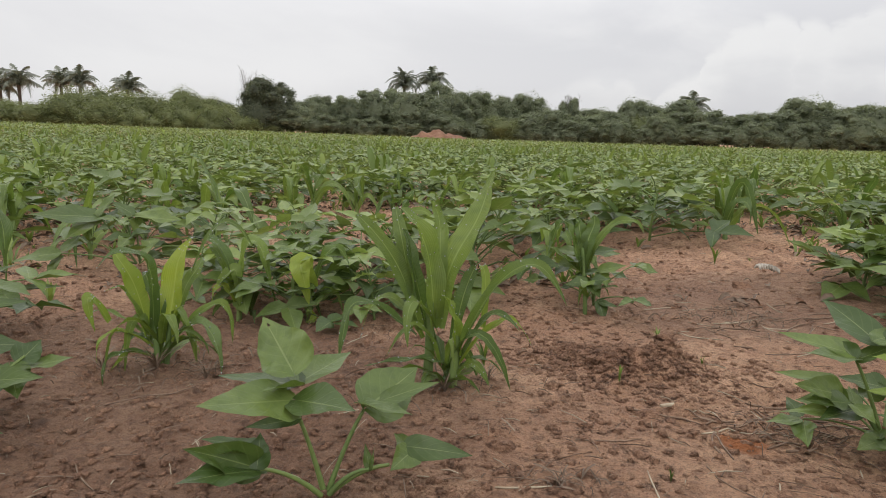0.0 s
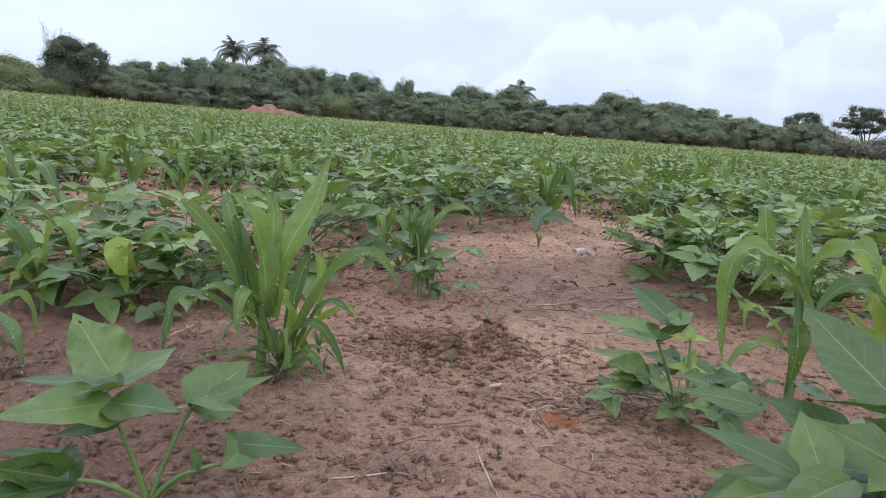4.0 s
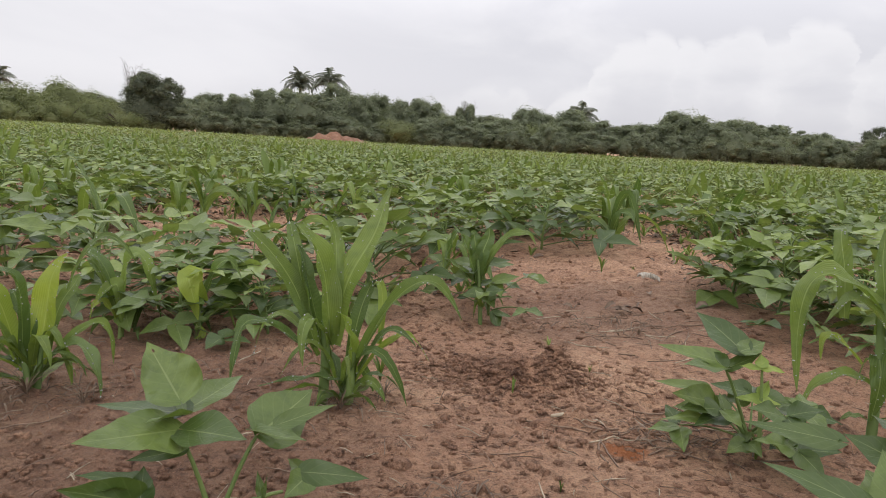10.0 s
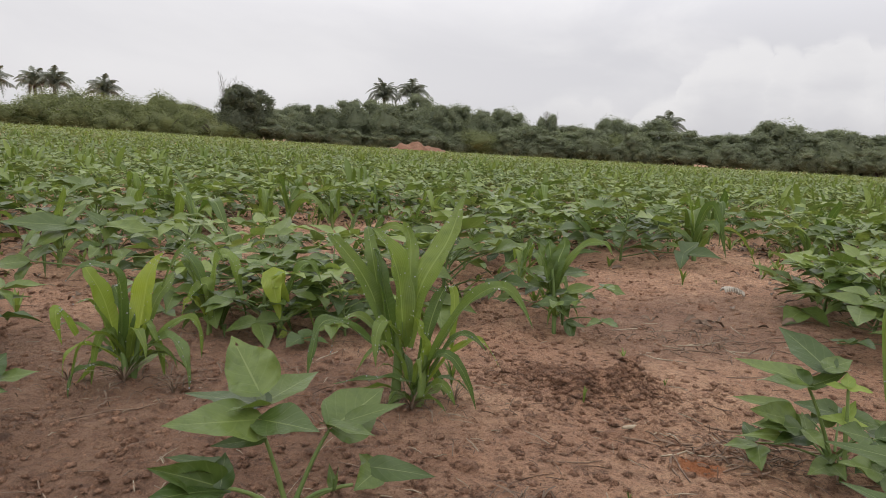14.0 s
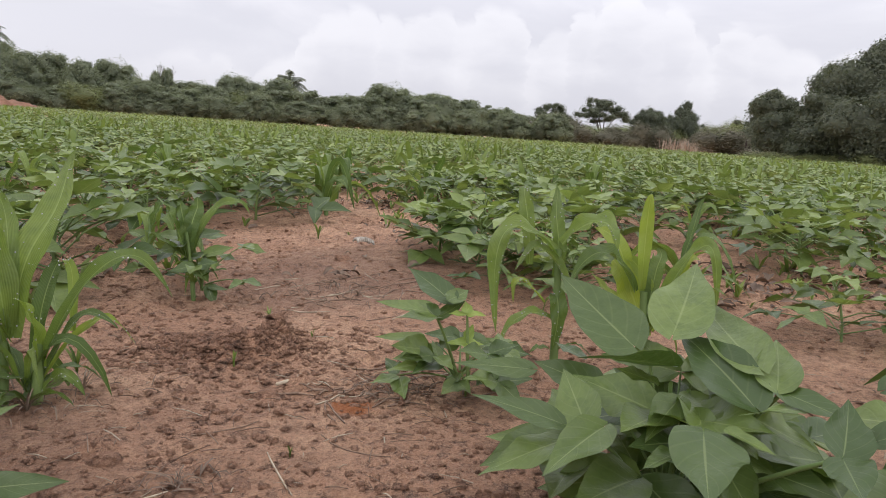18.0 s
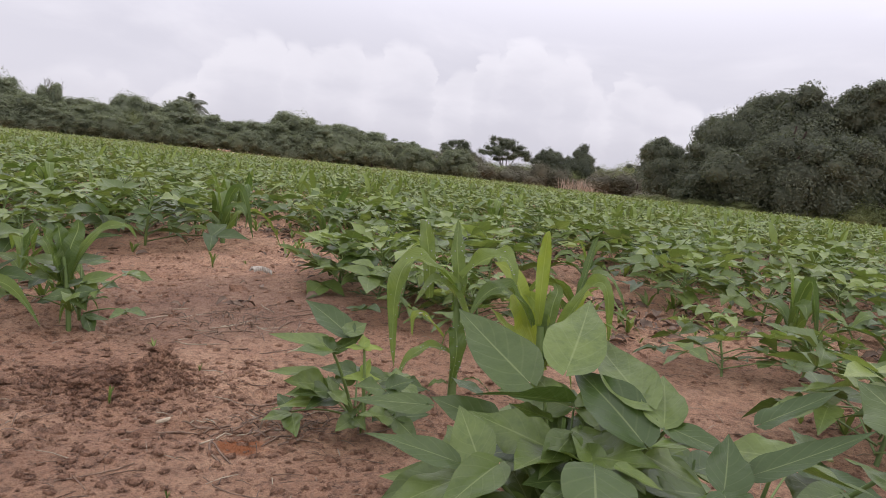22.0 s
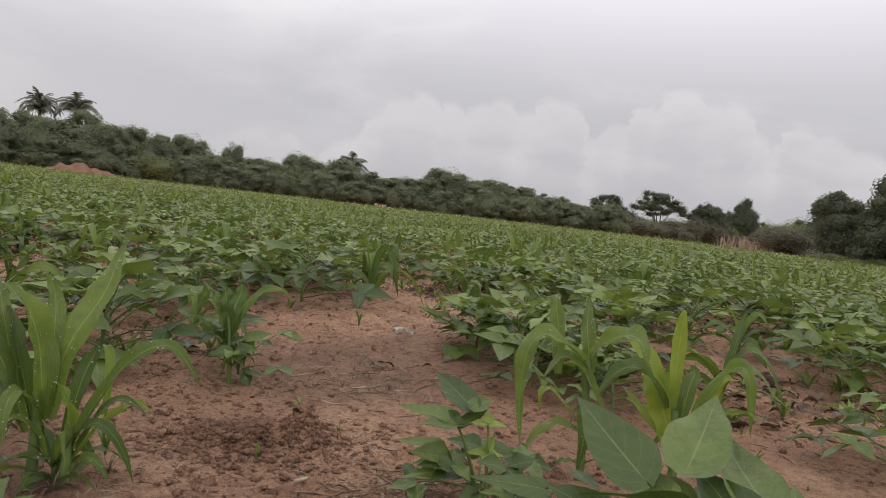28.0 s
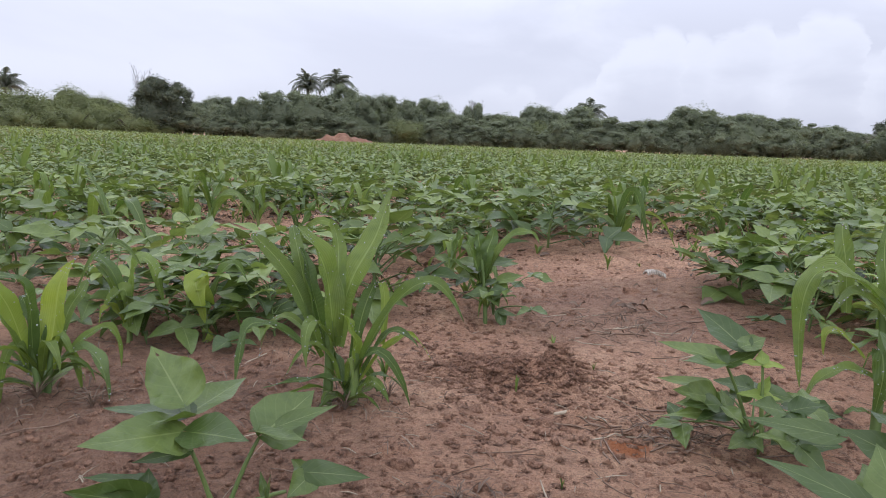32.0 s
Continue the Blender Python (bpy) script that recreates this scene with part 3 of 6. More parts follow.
def skirt(plant, count, reach, high):
    """Short lower leaves that spread and droop round a maize plant's foot."""
    for i in range(count):
        a = i * 2.4 + BLADES.uniform(-0.5, 0.5)
        d, h = reach * BLADES.uniform(0.5, 1.0), high * BLADES.uniform(0.2, 1.1)
        part("leaf", Geo().add(*blade_geo((0, 0, h * 0.4), (math.sin(a) * d * 0.55, math.cos(a) * d * 0.55, h * 1.15), (math.sin(a) * d, math.cos(a) * d, h * BLADES.uniform(-0.2, 1.1)), BLADES.uniform(0.008, 0.022), 8, 1, 0.4, BLADES.uniform(-1.8, 1.8), 0.35)).mesh("maize_leaf", [MAIZE]), plant)


def petiole(plant, a, b, thick=1.0):
    a, b = np.array(a), np.array(b)
    v, f = tube_geo(bezier(a, (a + b) / 2 + (0, 0, 0.008), b, 6), [thick * r for r in (0.0042, 0.0036, 0.003, 0.0028, 0.0026, 0.0022)], 6)
    return part("leaf", Geo().add(v, f).mesh("petiole", [STEM]), plant)


LEAFLETS = random.Random(9)
YOUNG = []


def leaflet(leaf, a, tip, wide, face=0.35, hole=False):
    """A leaflet from a to its tip; face turns its upper side from the sky (0) towards the bare strip (1), or its under side (below 0)."""
    a, tip = np.array(a), np.array(tip)
    d = tip - a
    length = np.linalg.norm(d)
    v, f, uv = leaflet_geo(44 if hole else 20, 16 if hole else 5, wide, LEAFLETS.uniform(0.05, 0.4), LEAFLETS.uniform(-0.05, 0.18), LEAFLETS.uniform(-0.08, 0.08), LEAFLETS.uniform(0.1, 0.34), LEAFLETS.uniform(0, 6))
    x, y = leaf.parent.location.x, leaf.parent.location.y
    up = np.array([-x, -y, 0.25]) / math.hypot(x, y) * face + np.array([0, 0, 1.0]) * (1 - abs(face))
    b = basis(d, up + (LEAFLETS.uniform(-0.18, 0.18), LEAFLETS.uniform(-0.12, 0.12), 0.0))
    if hole:
        mid = uv[f].mean(1)
        f = f[np.hypot((mid[:, 0] - 0.82), (mid[:, 1] - 0.44) * 0.45) > 0.036]
    g = Geo().add(a + (v * length) @ b.T, f, uv)
    part("leaflet", g.mesh("leaflet", [COWPEA_YOUNG if leaf.parent in YOUNG else COWPEA]), leaf)


def fill(plant, count, reach, low, high, length):
    """More leaves round a plant's stem, between the heights low and high."""
    for i in range(count):
        a, k = i * 2.4 + LEAFLETS.uniform(-0.4, 0.4), (i + 0.5) / count
        d = reach * LEAFLETS.uniform(0.35, 1.0) * (1.1 - 0.5 * k)
        hub = np.array([math.sin(a) * d, math.cos(a) * d, low + (high - low) * k])
        lf = petiole(plant, (hub[0] * 0.1, hub[1] * 0.1, hub[2] * 0.35), hub, 0.6)
        for turn in (0, 80, -80):
            t = a + radians(turn + LEAFLETS.uniform(-15, 15))
            step = np.array([math.sin(t), math.cos(t), LEAFLETS.uniform(-0.45, 0.25)])
            leaflet(lf, hub + step * 0.008, hub + step * length * LEAFLETS.uniform(0.8, 1.1), LEAFLETS.uniform(0.5, 0.7))


m1 = hero("maize_plant", 0.006, 1.170, "young maize plants with wet upright green leaves", "maize")
stalk(m1, (-0.034, -0.002, 0.024), (-0.030, -0.001, 0.169), 0.009)
stalk(m1, (0.009, 0.000, 0.000), (0.018, 0.000, 0.111), 0.009)
blade(m1, (-0.013, -0.001, 0.181), (0.026, 0.031, 0.285), (0.096, 0.059, 0.396), 0.052, False, 0.90)
blade(m1, (-0.021, -0.001, 0.181), (-0.042, -0.012, 0.278), (-0.083, -0.026, 0.342), 0.046, False, 0.90)
blade(m1, (-0.046, -0.002, 0.178), (-0.105, 0.002, 0.258), (-0.167, 0.003, 0.324), 0.029, False, 0.70)
blade(m1, (-0.036, -0.002, 0.181), (-0.065, 0.011, 0.244), (-0.084, 0.024, 0.298), 0.025, False, 0.70)
blade(m1, (-0.012, -0.000, 0.199), (-0.016, 0.029, 0.281), (-0.032, 0.059, 0.348), 0.026, False, 0.80)
blade(m1, (-0.055, -0.003, 0.215), (-0.087, 0.034, 0.283), (-0.100, 0.073, 0.330), 0.024, False, 0.60)
blade(m1, (0.023, 0.001, 0.111), (0.122, -0.027, 0.243), (0.209, -0.062, 0.180), 0.024, False, 0.40)
blade(m1, (0.020, 0.000, 0.105), (0.011, -0.015, 0.151), (-0.009, -0.030, 0.187), 0.024, True, 0.80)
blade(m1, (0.013, 0.000, 0.135), (0.035, 0.021, 0.195), (0.055, 0.041, 0.229), 0.026, False, 0.70)
blade(m1, (-0.017, -0.001, 0.175), (-0.058, -0.053, 0.184), (-0.058, -0.104, 0.110), 0.023, False, 0.50)
blade(m1, (-0.054, -0.003, 0.163), (-0.154, -0.056, 0.176), (-0.181, -0.101, 0.084), 0.020, False, 0.45)
blade(m1, (-0.042, -0.002, 0.157), (-0.114, 0.016, 0.173), (-0.162, 0.034, 0.081), 0.016, False, 0.50)
blade(m1, (0.012, 0.000, 0.069), (-0.049, -0.033, 0.072), (-0.139, -0.073, 0.070), 0.016, False, 0.30)
blade(m1, (0.013, 0.000, 0.032), (0.050, -0.029, 0.064), (0.075, -0.060, 0.037), 0.018, False, 0.40)
blade(m1, (0.024, 0.001, 0.087), (0.078, -0.020, 0.150), (0.125, -0.042, 0.134), 0.018, False, 0.40)
blade(m1, (0.018, 0.000, 0.063), (0.098, 0.024, 0.131), (0.161, 0.045, 0.078), 0.012, True, 0.50)
blade(m1, (-0.011, -0.000, 0.080), (-0.051, -0.028, 0.129), (-0.105, -0.058, 0.084), 0.014, False, 0.40)
blade(m1, (0.066, 0.000, 0.184), (0.069, 0.030, 0.213), (0.059, 0.061, 0.224), 0.016, True, 0.60)
m2 = hero("maize_plant", -0.557, 1.239, "young maize plants with yellowing curled leaves", "maize")
stalk(m2, (-0.006, -0.003, 0.004), (-0.012, -0.006, 0.099), 0.006)
stalk(m2, (0.006, 0.003, 0.018), (0.017, 0.008, 0.096), 0.006)
blade(m2, (-0.011, -0.005, 0.099), (-0.008, -0.037, 0.228), (-0.056, -0.097, 0.218), 0.028, False, 0.60)
blade(m2, (-0.016, -0.008, 0.110), (-0.047, -0.012, 0.190), (-0.078, -0.017, 0.238), 0.034, True, 0.80)
blade(m2, (0.015, 0.007, 0.086), (0.020, 0.026, 0.163), (0.049, 0.055, 0.256), 0.046, True, 0.90)
blade(m2, (0.058, 0.026, 0.251), (0.118, 0.028, 0.289), (0.180, 0.029, 0.250), 0.014, False, 0.40)
blade(m2, (-0.016, -0.008, 0.094), (-0.045, -0.039, 0.165), (-0.069, -0.069, 0.174), 0.020, False, 0.50)
blade(m2, (-0.016, -0.008, 0.100), (-0.074, -0.026, 0.117), (-0.122, -0.042, 0.117), 0.013, False, 0.40)
blade(m2, (-0.078, -0.040, 0.164), (-0.099, -0.069, 0.160), (-0.084, -0.078, 0.095), 0.022, True, 0.60)
blade(m2, (0.021, 0.010, 0.085), (0.096, -0.013, 0.094), (0.138, -0.050, 0.016), 0.033, False, 0.60)
blade(m2, (0.026, 0.012, 0.117), (0.043, 0.052, 0.180), (0.062, 0.092, 0.202), 0.022, False, 0.60)
blade(m2, (-0.012, -0.006, 0.072), (-0.062, -0.060, 0.092), (-0.075, -0.095, 0.040), 0.016, True, 0.50)
blade(m2, (-0.005, -0.003, 0.098), (-0.016, 0.015, 0.153), (-0.042, 0.024, 0.196), 0.030, False, 0.80)
blade(m2, (0.025, 0.011, 0.096), (0.100, 0.054, 0.123), (0.120, 0.071, 0.038), 0.015, False, 0.50)
blade(m2, (-0.006, -0.003, 0.044), (-0.054, -0.061, 0.051), (-0.064, -0.101, 0.002), 0.012, False, 0.40)
blade(m2, (0.012, 0.006, 0.058), (0.047, 0.021, 0.060), (0.065, 0.029, 0.025), 0.013, False, 0.40)
m3 = hero("maize_plant", -0.352, 1.606, "young maize plant with a bright bent leaf among cowpea", "maize")
stalk(m3, (-0.001, -0.000, -0.005), (0.002, 0.000, 0.106), 0.007)
blade(m3, (0.008, 0.002, 0.140), (-0.009, -0.028, 0.152), (0.014, -0.048, 0.060), 0.050, True, 0.90)
blade(m3, (0.008, 0.002, 0.106), (-0.052, 0.013, 0.184), (-0.133, 0.014, 0.098), 0.024, False, 0.50)
blade(m3, (0.011, 0.003, 0.113), (0.056, 0.013, 0.188), (0.102, 0.021, 0.140), 0.024, False, 0.50)
blade(m3, (0.005, 0.001, 0.050), (0.014, -0.007, 0.011), (-0.003, -0.021, 0.008), 0.017, True, 0.50)
blade(m3, (0.012, 0.003, 0.071), (0.058, 0.039, 0.078), (0.094, 0.071, 0.094), 0.016, False, 0.40)
m3b = hero("maize_plant", -0.500, 1.620, "young maize plant with arching dark leaves", "maize")
stalk(m3b, (-0.032, -0.011, -0.034), (-0.026, -0.009, 0.098), 0.007)
blade(m3b, (-0.028, -0.009, 0.098), (0.013, -0.012, 0.206), (0.060, -0.013, 0.070), 0.038, False, 0.50)
blade(m3b, (-0.028, -0.009, 0.098), (-0.074, -0.010, 0.192), (-0.120, -0.012, 0.170), 0.030, False, 0.50)
blade(m3b, (-0.031, -0.011, 0.091), (-0.091, -0.001, 0.183), (-0.138, 0.013, 0.131), 0.027, False, 0.50)
blade(m3b, (-0.070, -0.025, 0.144), (-0.028, -0.020, 0.128), (-0.022, -0.029, 0.020), 0.030, False, 0.70)
blade(m3b, (-0.028, -0.010, 0.063), (0.006, 0.028, 0.098), (0.049, 0.068, 0.099), 0.018, False, 0.40)
blade(m3b, (-0.030, -0.010, 0.043), (-0.064, -0.023, 0.093), (-0.088, -0.032, 0.046), 0.016, True, 0.50)
c1 = hero("cowpea_plant", -0.133, 0.775, "broad-leaved cowpea plant with a holed leaf", "cowpea")
lf = petiole(c1, (-0.003, -0.001, 0.017), (-0.037, -0.016, 0.139))
leaflet(lf, (-0.038, -0.006, 0.174), (-0.091, 0.052, 0.226), 0.72, 0.85, True)
leaflet(lf, (-0.037, -0.016, 0.141), (-0.107, -0.135, 0.173), 0.47, 0.45)
leaflet(lf, (-0.030, -0.019, 0.142), (0.055, -0.067, 0.150), 0.56, 0.45)
leaflet(lf, (-0.034, 0.006, 0.155), (0.014, 0.119, 0.157), 0.38, 0.30)
leaflet(lf, (-0.036, 0.005, 0.153), (-0.158, 0.071, 0.130), 0.32, 0.20)
leaflet(lf, (-0.030, -0.003, 0.154), (-0.060, -0.064, 0.171), 0.36, -0.20)
leaflet(lf, (-0.031, -0.014, 0.116), (-0.094, -0.023, 0.103), 0.32, 0.50)
lf = petiole(c1, (0.004, 0.001, 0.014), (0.048, 0.013, 0.120))
leaflet(lf, (0.052, 0.013, 0.124), (0.110, 0.091, 0.144), 0.77, 0.75)
leaflet(lf, (0.068, 0.026, 0.127), (0.145, 0.033, 0.153), 0.31, 0.50)
leaflet(lf, (0.043, 0.012, 0.128), (0.111, -0.050, 0.133), 0.32, 0.15)
lf = petiole(c1, (-0.005, -0.005, 0.010), (-0.064, -0.066, 0.075))
leaflet(lf, (-0.067, -0.066, 0.076), (-0.127, -0.133, 0.133), 0.41, 0.60)
leaflet(lf, (-0.065, -0.071, 0.079), (-0.066, -0.045, 0.111), 0.77, 0.80)
leaflet(lf, (-0.075, -0.037, 0.090), (-0.149, -0.033, 0.091), 0.27, 0.30)
leaflet(lf, (-0.081, -0.061, 0.095), (-0.104, -0.112, 0.112), 0.45, 0.30)
leaflet(lf, (-0.062, -0.075, 0.077), (-0.125, -0.165, 0.111), 0.38, 0.30)
lf = petiole(c1, (0.006, 0.001, 0.010), (0.081, 0.007, 0.049))
leaflet(lf, (0.103, 0.010, 0.073), (0.189, 0.003, 0.069), 0.38, 0.60)
leaflet(lf, (0.110, 0.010, 0.067), (0.084, -0.028, 0.059), 0.77, 0.70)
leaflet(lf, (0.112, 0.015, 0.065), (0.083, 0.048, 0.071), 0.54, 0.50)
lf = petiole(c1, (0.005, -0.001, 0.010), (0.059, -0.016, 0.054))
leaflet(lf, (0.059, -0.016, 0.054), (0.051, -0.007, 0.084), 0.36, 0.50)
leaflet(lf, (0.060, -0.016, 0.054), (0.065, -0.005, 0.079), 0.32, -0.30)
c6 = hero("cowpea_plant", 0.700, 1.004, "cowpea plant with narrow pointed leaves beside bare soil", "cowpea")
lf = petiole(c6, (-0.005, -0.000, 0.017), (-0.058, -0.004, 0.138))
leaflet(lf, (-0.032, -0.008, 0.168), (-0.049, 0.117, 0.205), 0.40, 0.60)
leaflet(lf, (-0.041, -0.014, 0.172), (0.011, -0.000, 0.179), 0.71, 0.40)
leaflet(lf, (-0.061, -0.003, 0.147), (-0.170, 0.021, 0.163), 0.34, 0.40)
leaflet(lf, (-0.067, -0.011, 0.142), (-0.164, -0.049, 0.158), 0.40, 0.40)
leaflet(lf, (-0.065, -0.012, 0.142), (-0.079, 0.019, 0.163), 0.81, 0.60)
leaflet(lf, (-0.056, -0.006, 0.140), (-0.002, -0.015, 0.165), 0.47, 0.50)
lf = petiole(c6, (-0.004, 0.000, 0.010), (-0.048, 0.001, 0.059))
leaflet(lf, (-0.070, 0.003, 0.078), (-0.155, -0.020, 0.099), 0.52, 0.60)
leaflet(lf, (-0.044, -0.001, 0.057), (-0.124, -0.036, 0.053), 0.47, 0.50)
leaflet(lf, (-0.075, 0.017, 0.094), (-0.135, 0.093, 0.080), 0.27, 0.30)
leaflet(lf, (-0.046, 0.001, 0.056), (-0.036, 0.041, 0.079), 0.57, -0.40)
leaflet(lf, (-0.052, 0.004, 0.054), (-0.173, -0.022, 0.057), 0.24, 0.30)
lf = petiole(c6, (-0.002, -0.003, 0.010), (-0.026, -0.036, 0.022))
leaflet(lf, (-0.026, -0.036, 0.022), (-0.079, -0.062, 0.017), 0.57, 0.50)
leaflet(lf, (-0.023, -0.037, 0.022), (-0.025, -0.084, 0.021), 0.57, 0.50)
leaflet(lf, (-0.026, -0.036, 0.025), (-0.020, 0.008, 0.018), 0.66, 0.50)
lf = petiole(c6, (-0.002, -0.019, 0.014), (-0.021, -0.236, 0.117))
leaflet(lf, (-0.021, -0.236, 0.116), (-0.113, -0.158, 0.110), 0.32, 0.45)
cy = hero("cowpea_plant", 0.693, 0.961, "slender cowpea seedling with yellow-green leaves", "cowpea")
YOUNG.append(cy)
lf = petiole(cy, (-0.000, 0.000, 0.005), (-0.008, 0.006, 0.150))
leaflet(lf, (-0.008, 0.006, 0.150), (-0.042, 0.016, 0.150), 0.55)
leaflet(lf, (-0.008, 0.006, 0.150), (0.026, -0.005, 0.148), 0.55)
leaflet(lf, (-0.008, 0.006, 0.152), (-0.000, 0.024, 0.169), 0.8)
lf = petiole(cy, (-0.000, 0.000, 0.005), (-0.007, 0.005, 0.098))
leaflet(lf, (-0.007, 0.005, 0.098), (-0.042, 0.016, 0.095), 0.6)
leaflet(lf, (-0.007, 0.005, 0.098), (0.025, -0.005, 0.090), 0.55)
leaflet(lf, (-0.006, 0.004, 0.104), (0.014, 0.014, 0.126), 0.6)
c7 = hero("cowpea_plant", 0.689, 0.502, "large cowpea plant with broad dull green leaves", "cowpea")
lf = petiole(c7, (-0.003, 0.002, 0.026), (-0.032, 0.019, 0.216))
leaflet(lf, (-0.046, 0.034, 0.230), (-0.044, 0.185, 0.281), 0.46, 0.56)
leaflet(lf, (-0.009, 0.008, 0.248), (0.108, 0.070, 0.317), 0.52, 0.60)
leaflet(lf, (-0.032, 0.003, 0.218), (-0.014, 0.059, 0.231), 0.56, 0.45)
lf = petiole(c7, (-0.001, -0.002, 0.023), (-0.018, -0.030, 0.193))
leaflet(lf, (-0.011, -0.108, 0.203), (0.031, 0.037, 0.250), 0.41, 0.52)
leaflet(lf, (0.022, -0.086, 0.233), (0.107, 0.086, 0.261), 0.30, 0.38)
leaflet(lf, (-0.052, -0.084, 0.169), (-0.042, -0.032, 0.183), 0.64, 0.45)
lf = petiole(c7, (0.001, -0.009, 0.026), (0.018, -0.117, 0.215))
leaflet(lf, (0.016, -0.114, 0.219), (0.082, -0.069, 0.256), 0.56, 0.60)
leaflet(lf, (0.018, -0.117, 0.218), (0.023, -0.212, 0.210), 0.30, 0.38)
leaflet(lf, (0.035, -0.147, 0.211), (-0.054, -0.117, 0.199), 0.28, -0.30)
lf = petiole(c7, (-0.004, -0.002, 0.025), (-0.046, -0.027, 0.205))
leaflet(lf, (-0.046, -0.026, 0.224), (-0.192, -0.018, 0.253), 0.33, -0.35)
leaflet(lf, (-0.047, -0.041, 0.190), (-0.114, -0.055, 0.160), 0.50, 0.30)
leaflet(lf, (-0.072, 0.089, 0.199), (-0.061, 0.160, 0.198), 0.30, 0.30)
leaflet(lf, (-0.071, -0.028, 0.209), (-0.087, 0.019, 0.211), 0.52, -0.50)
lf = petiole(c7, (-0.011, 0.001, 0.019), (-0.133, 0.009, 0.156))
leaflet(lf, (-0.152, 0.027, 0.152), (-0.236, 0.092, 0.179), 0.32, 0.41)
leaflet(lf, (-0.134, 0.010, 0.156), (-0.116, 0.075, 0.198), 0.66, 0.52)
leaflet(lf, (-0.134, -0.018, 0.164), (-0.235, -0.034, 0.138), 0.46, 0.41)
leaflet(lf, (-0.146, 0.021, 0.136), (-0.249, 0.053, 0.101), 0.42, 0.38)
lf = petiole(c7, (-0.007, -0.009, 0.022), (-0.085, -0.106, 0.183))
leaflet(lf, (-0.085, -0.106, 0.185), (-0.159, -0.174, 0.159), 0.71, 0.56)
leaflet(lf, (-0.117, -0.097, 0.165), (-0.163, -0.105, 0.162), 0.50, 0.30)
leaflet(lf, (-0.056, -0.113, 0.186), (-0.048, -0.162, 0.177), 0.36, 0.22)
lf = petiole(c7, (-0.002, -0.017, 0.023), (-0.022, -0.210, 0.194))
leaflet(lf, (-0.022, -0.209, 0.194), (0.031, -0.182, 0.229), 0.62, 0.52)
leaflet(lf, (-0.031, -0.214, 0.196), (-0.077, -0.258, 0.189), 0.64, 0.45)
leaflet(lf, (0.024, -0.214, 0.204), (0.096, -0.292, 0.258), 0.26, 0.38)
c8 = hero("cowpea_plant", 0.860, 0.360, "sprawling cowpea plant with cupped leaves", "cowpea")
lf = petiole(c8, (-0.000, -0.002, 0.020), (-0.001, -0.028, 0.166))
leaflet(lf, (0.018, 0.004, 0.202), (0.095, -0.053, 0.248), 0.32, 0.41)
leaflet(lf, (0.005, -0.043, 0.169), (-0.065, -0.145, 0.189), 0.30, -0.30)
leaflet(lf, (0.069, -0.040, 0.173), (0.094, 0.005, 0.184), 0.43, 0.38)
lf = petiole(c8, (0.000, -0.013, 0.028), (0.004, -0.166, 0.234))
leaflet(lf, (0.004, -0.166, 0.246), (0.081, -0.076, 0.273), 0.56, 0.56)
leaflet(lf, (-0.031, -0.194, 0.238), (-0.064, -0.147, 0.241), 0.30, -0.30)
leaflet(lf, (-0.031, -0.194, 0.236), (-0.110, -0.205, 0.217), 0.62, 0.45)
leaflet(lf, (-0.015, -0.176, 0.241), (0.057, -0.222, 0.275), 0.43, 0.38)
lf = petiole(c8, (-0.006, -0.010, 0.023), (-0.072, -0.123, 0.190))
leaflet(lf, (-0.072, -0.123, 0.190), (-0.163, -0.107, 0.181), 0.37, 0.38)
leaflet(lf, (-0.036, -0.172, 0.202), (0.004, -0.098, 0.201), 0.37, 0.38)
leaflet(lf, (-0.085, -0.146, 0.193), (-0.151, -0.207, 0.214), 0.43, 0.38)
m4 = hero("maize_plant", 0.983, 1.068, "young maize plant with a long arching leaf", "maize")
stalk(m4, (-0.001, 0.001, -0.000), (-0.009, 0.008, 0.237), 0.009)
blade(m4, (-0.010, 0.009, 0.236), (0.006, 0.028, 0.276), (0.005, 0.061, 0.378), 0.031, False, 0.60)
blade(m4, (-0.007, 0.006, 0.280), (-0.127, 0.037, 0.272), (-0.161, -0.001, 0.073), 0.037, False, 0.50)
blade(m4, (-0.003, 0.003, 0.309), (0.034, -0.064, 0.306), (0.047, -0.113, 0.250), 0.041, False, 0.55)
blade(m4, (-0.053, 0.044, 0.259), (-0.049, 0.072, 0.312), (-0.041, 0.098, 0.368), 0.030, False, 0.60)
blade(m4, (0.018, -0.016, 0.201), (-0.050, 0.010, 0.236), (-0.112, 0.026, 0.197), 0.032, False, 0.40)
blade(m4, (-0.002, 0.002, 0.114), (-0.084, 0.017, 0.099), (-0.142, 0.010, 0.012), 0.024, False, 0.50)
blade(m4, (-0.008, 0.007, 0.201), (-0.009, -0.005, 0.117), (-0.014, -0.014, 0.017), 0.035, False, 0.80)
blade(m4, (-0.025, 0.021, 0.177), (-0.083, 0.036, 0.169), (-0.106, 0.021, 0.125), 0.017, True, 0.50)
m5 = hero("maize_plant", 1.138, 0.967, "young maize plant with pale yellow-green whorl leaves", "maize")
stalk(m5, (0.001, -0.001, 0.000), (-0.007, 0.007, 0.157), 0.010)
blade(m5, (-0.010, 0.011, 0.222), (-0.001, 0.023, 0.293), (0.013, 0.031, 0.358), 0.028, True, 0.90)
blade(m5, (-0.001, 0.001, 0.090), (-0.006, 0.044, 0.148), (-0.020, 0.093, 0.210), 0.059, True, 0.90)
blade(m5, (-0.024, 0.027, 0.212), (-0.033, 0.071, 0.248), (-0.049, 0.121, 0.277), 0.036, True, 0.60)
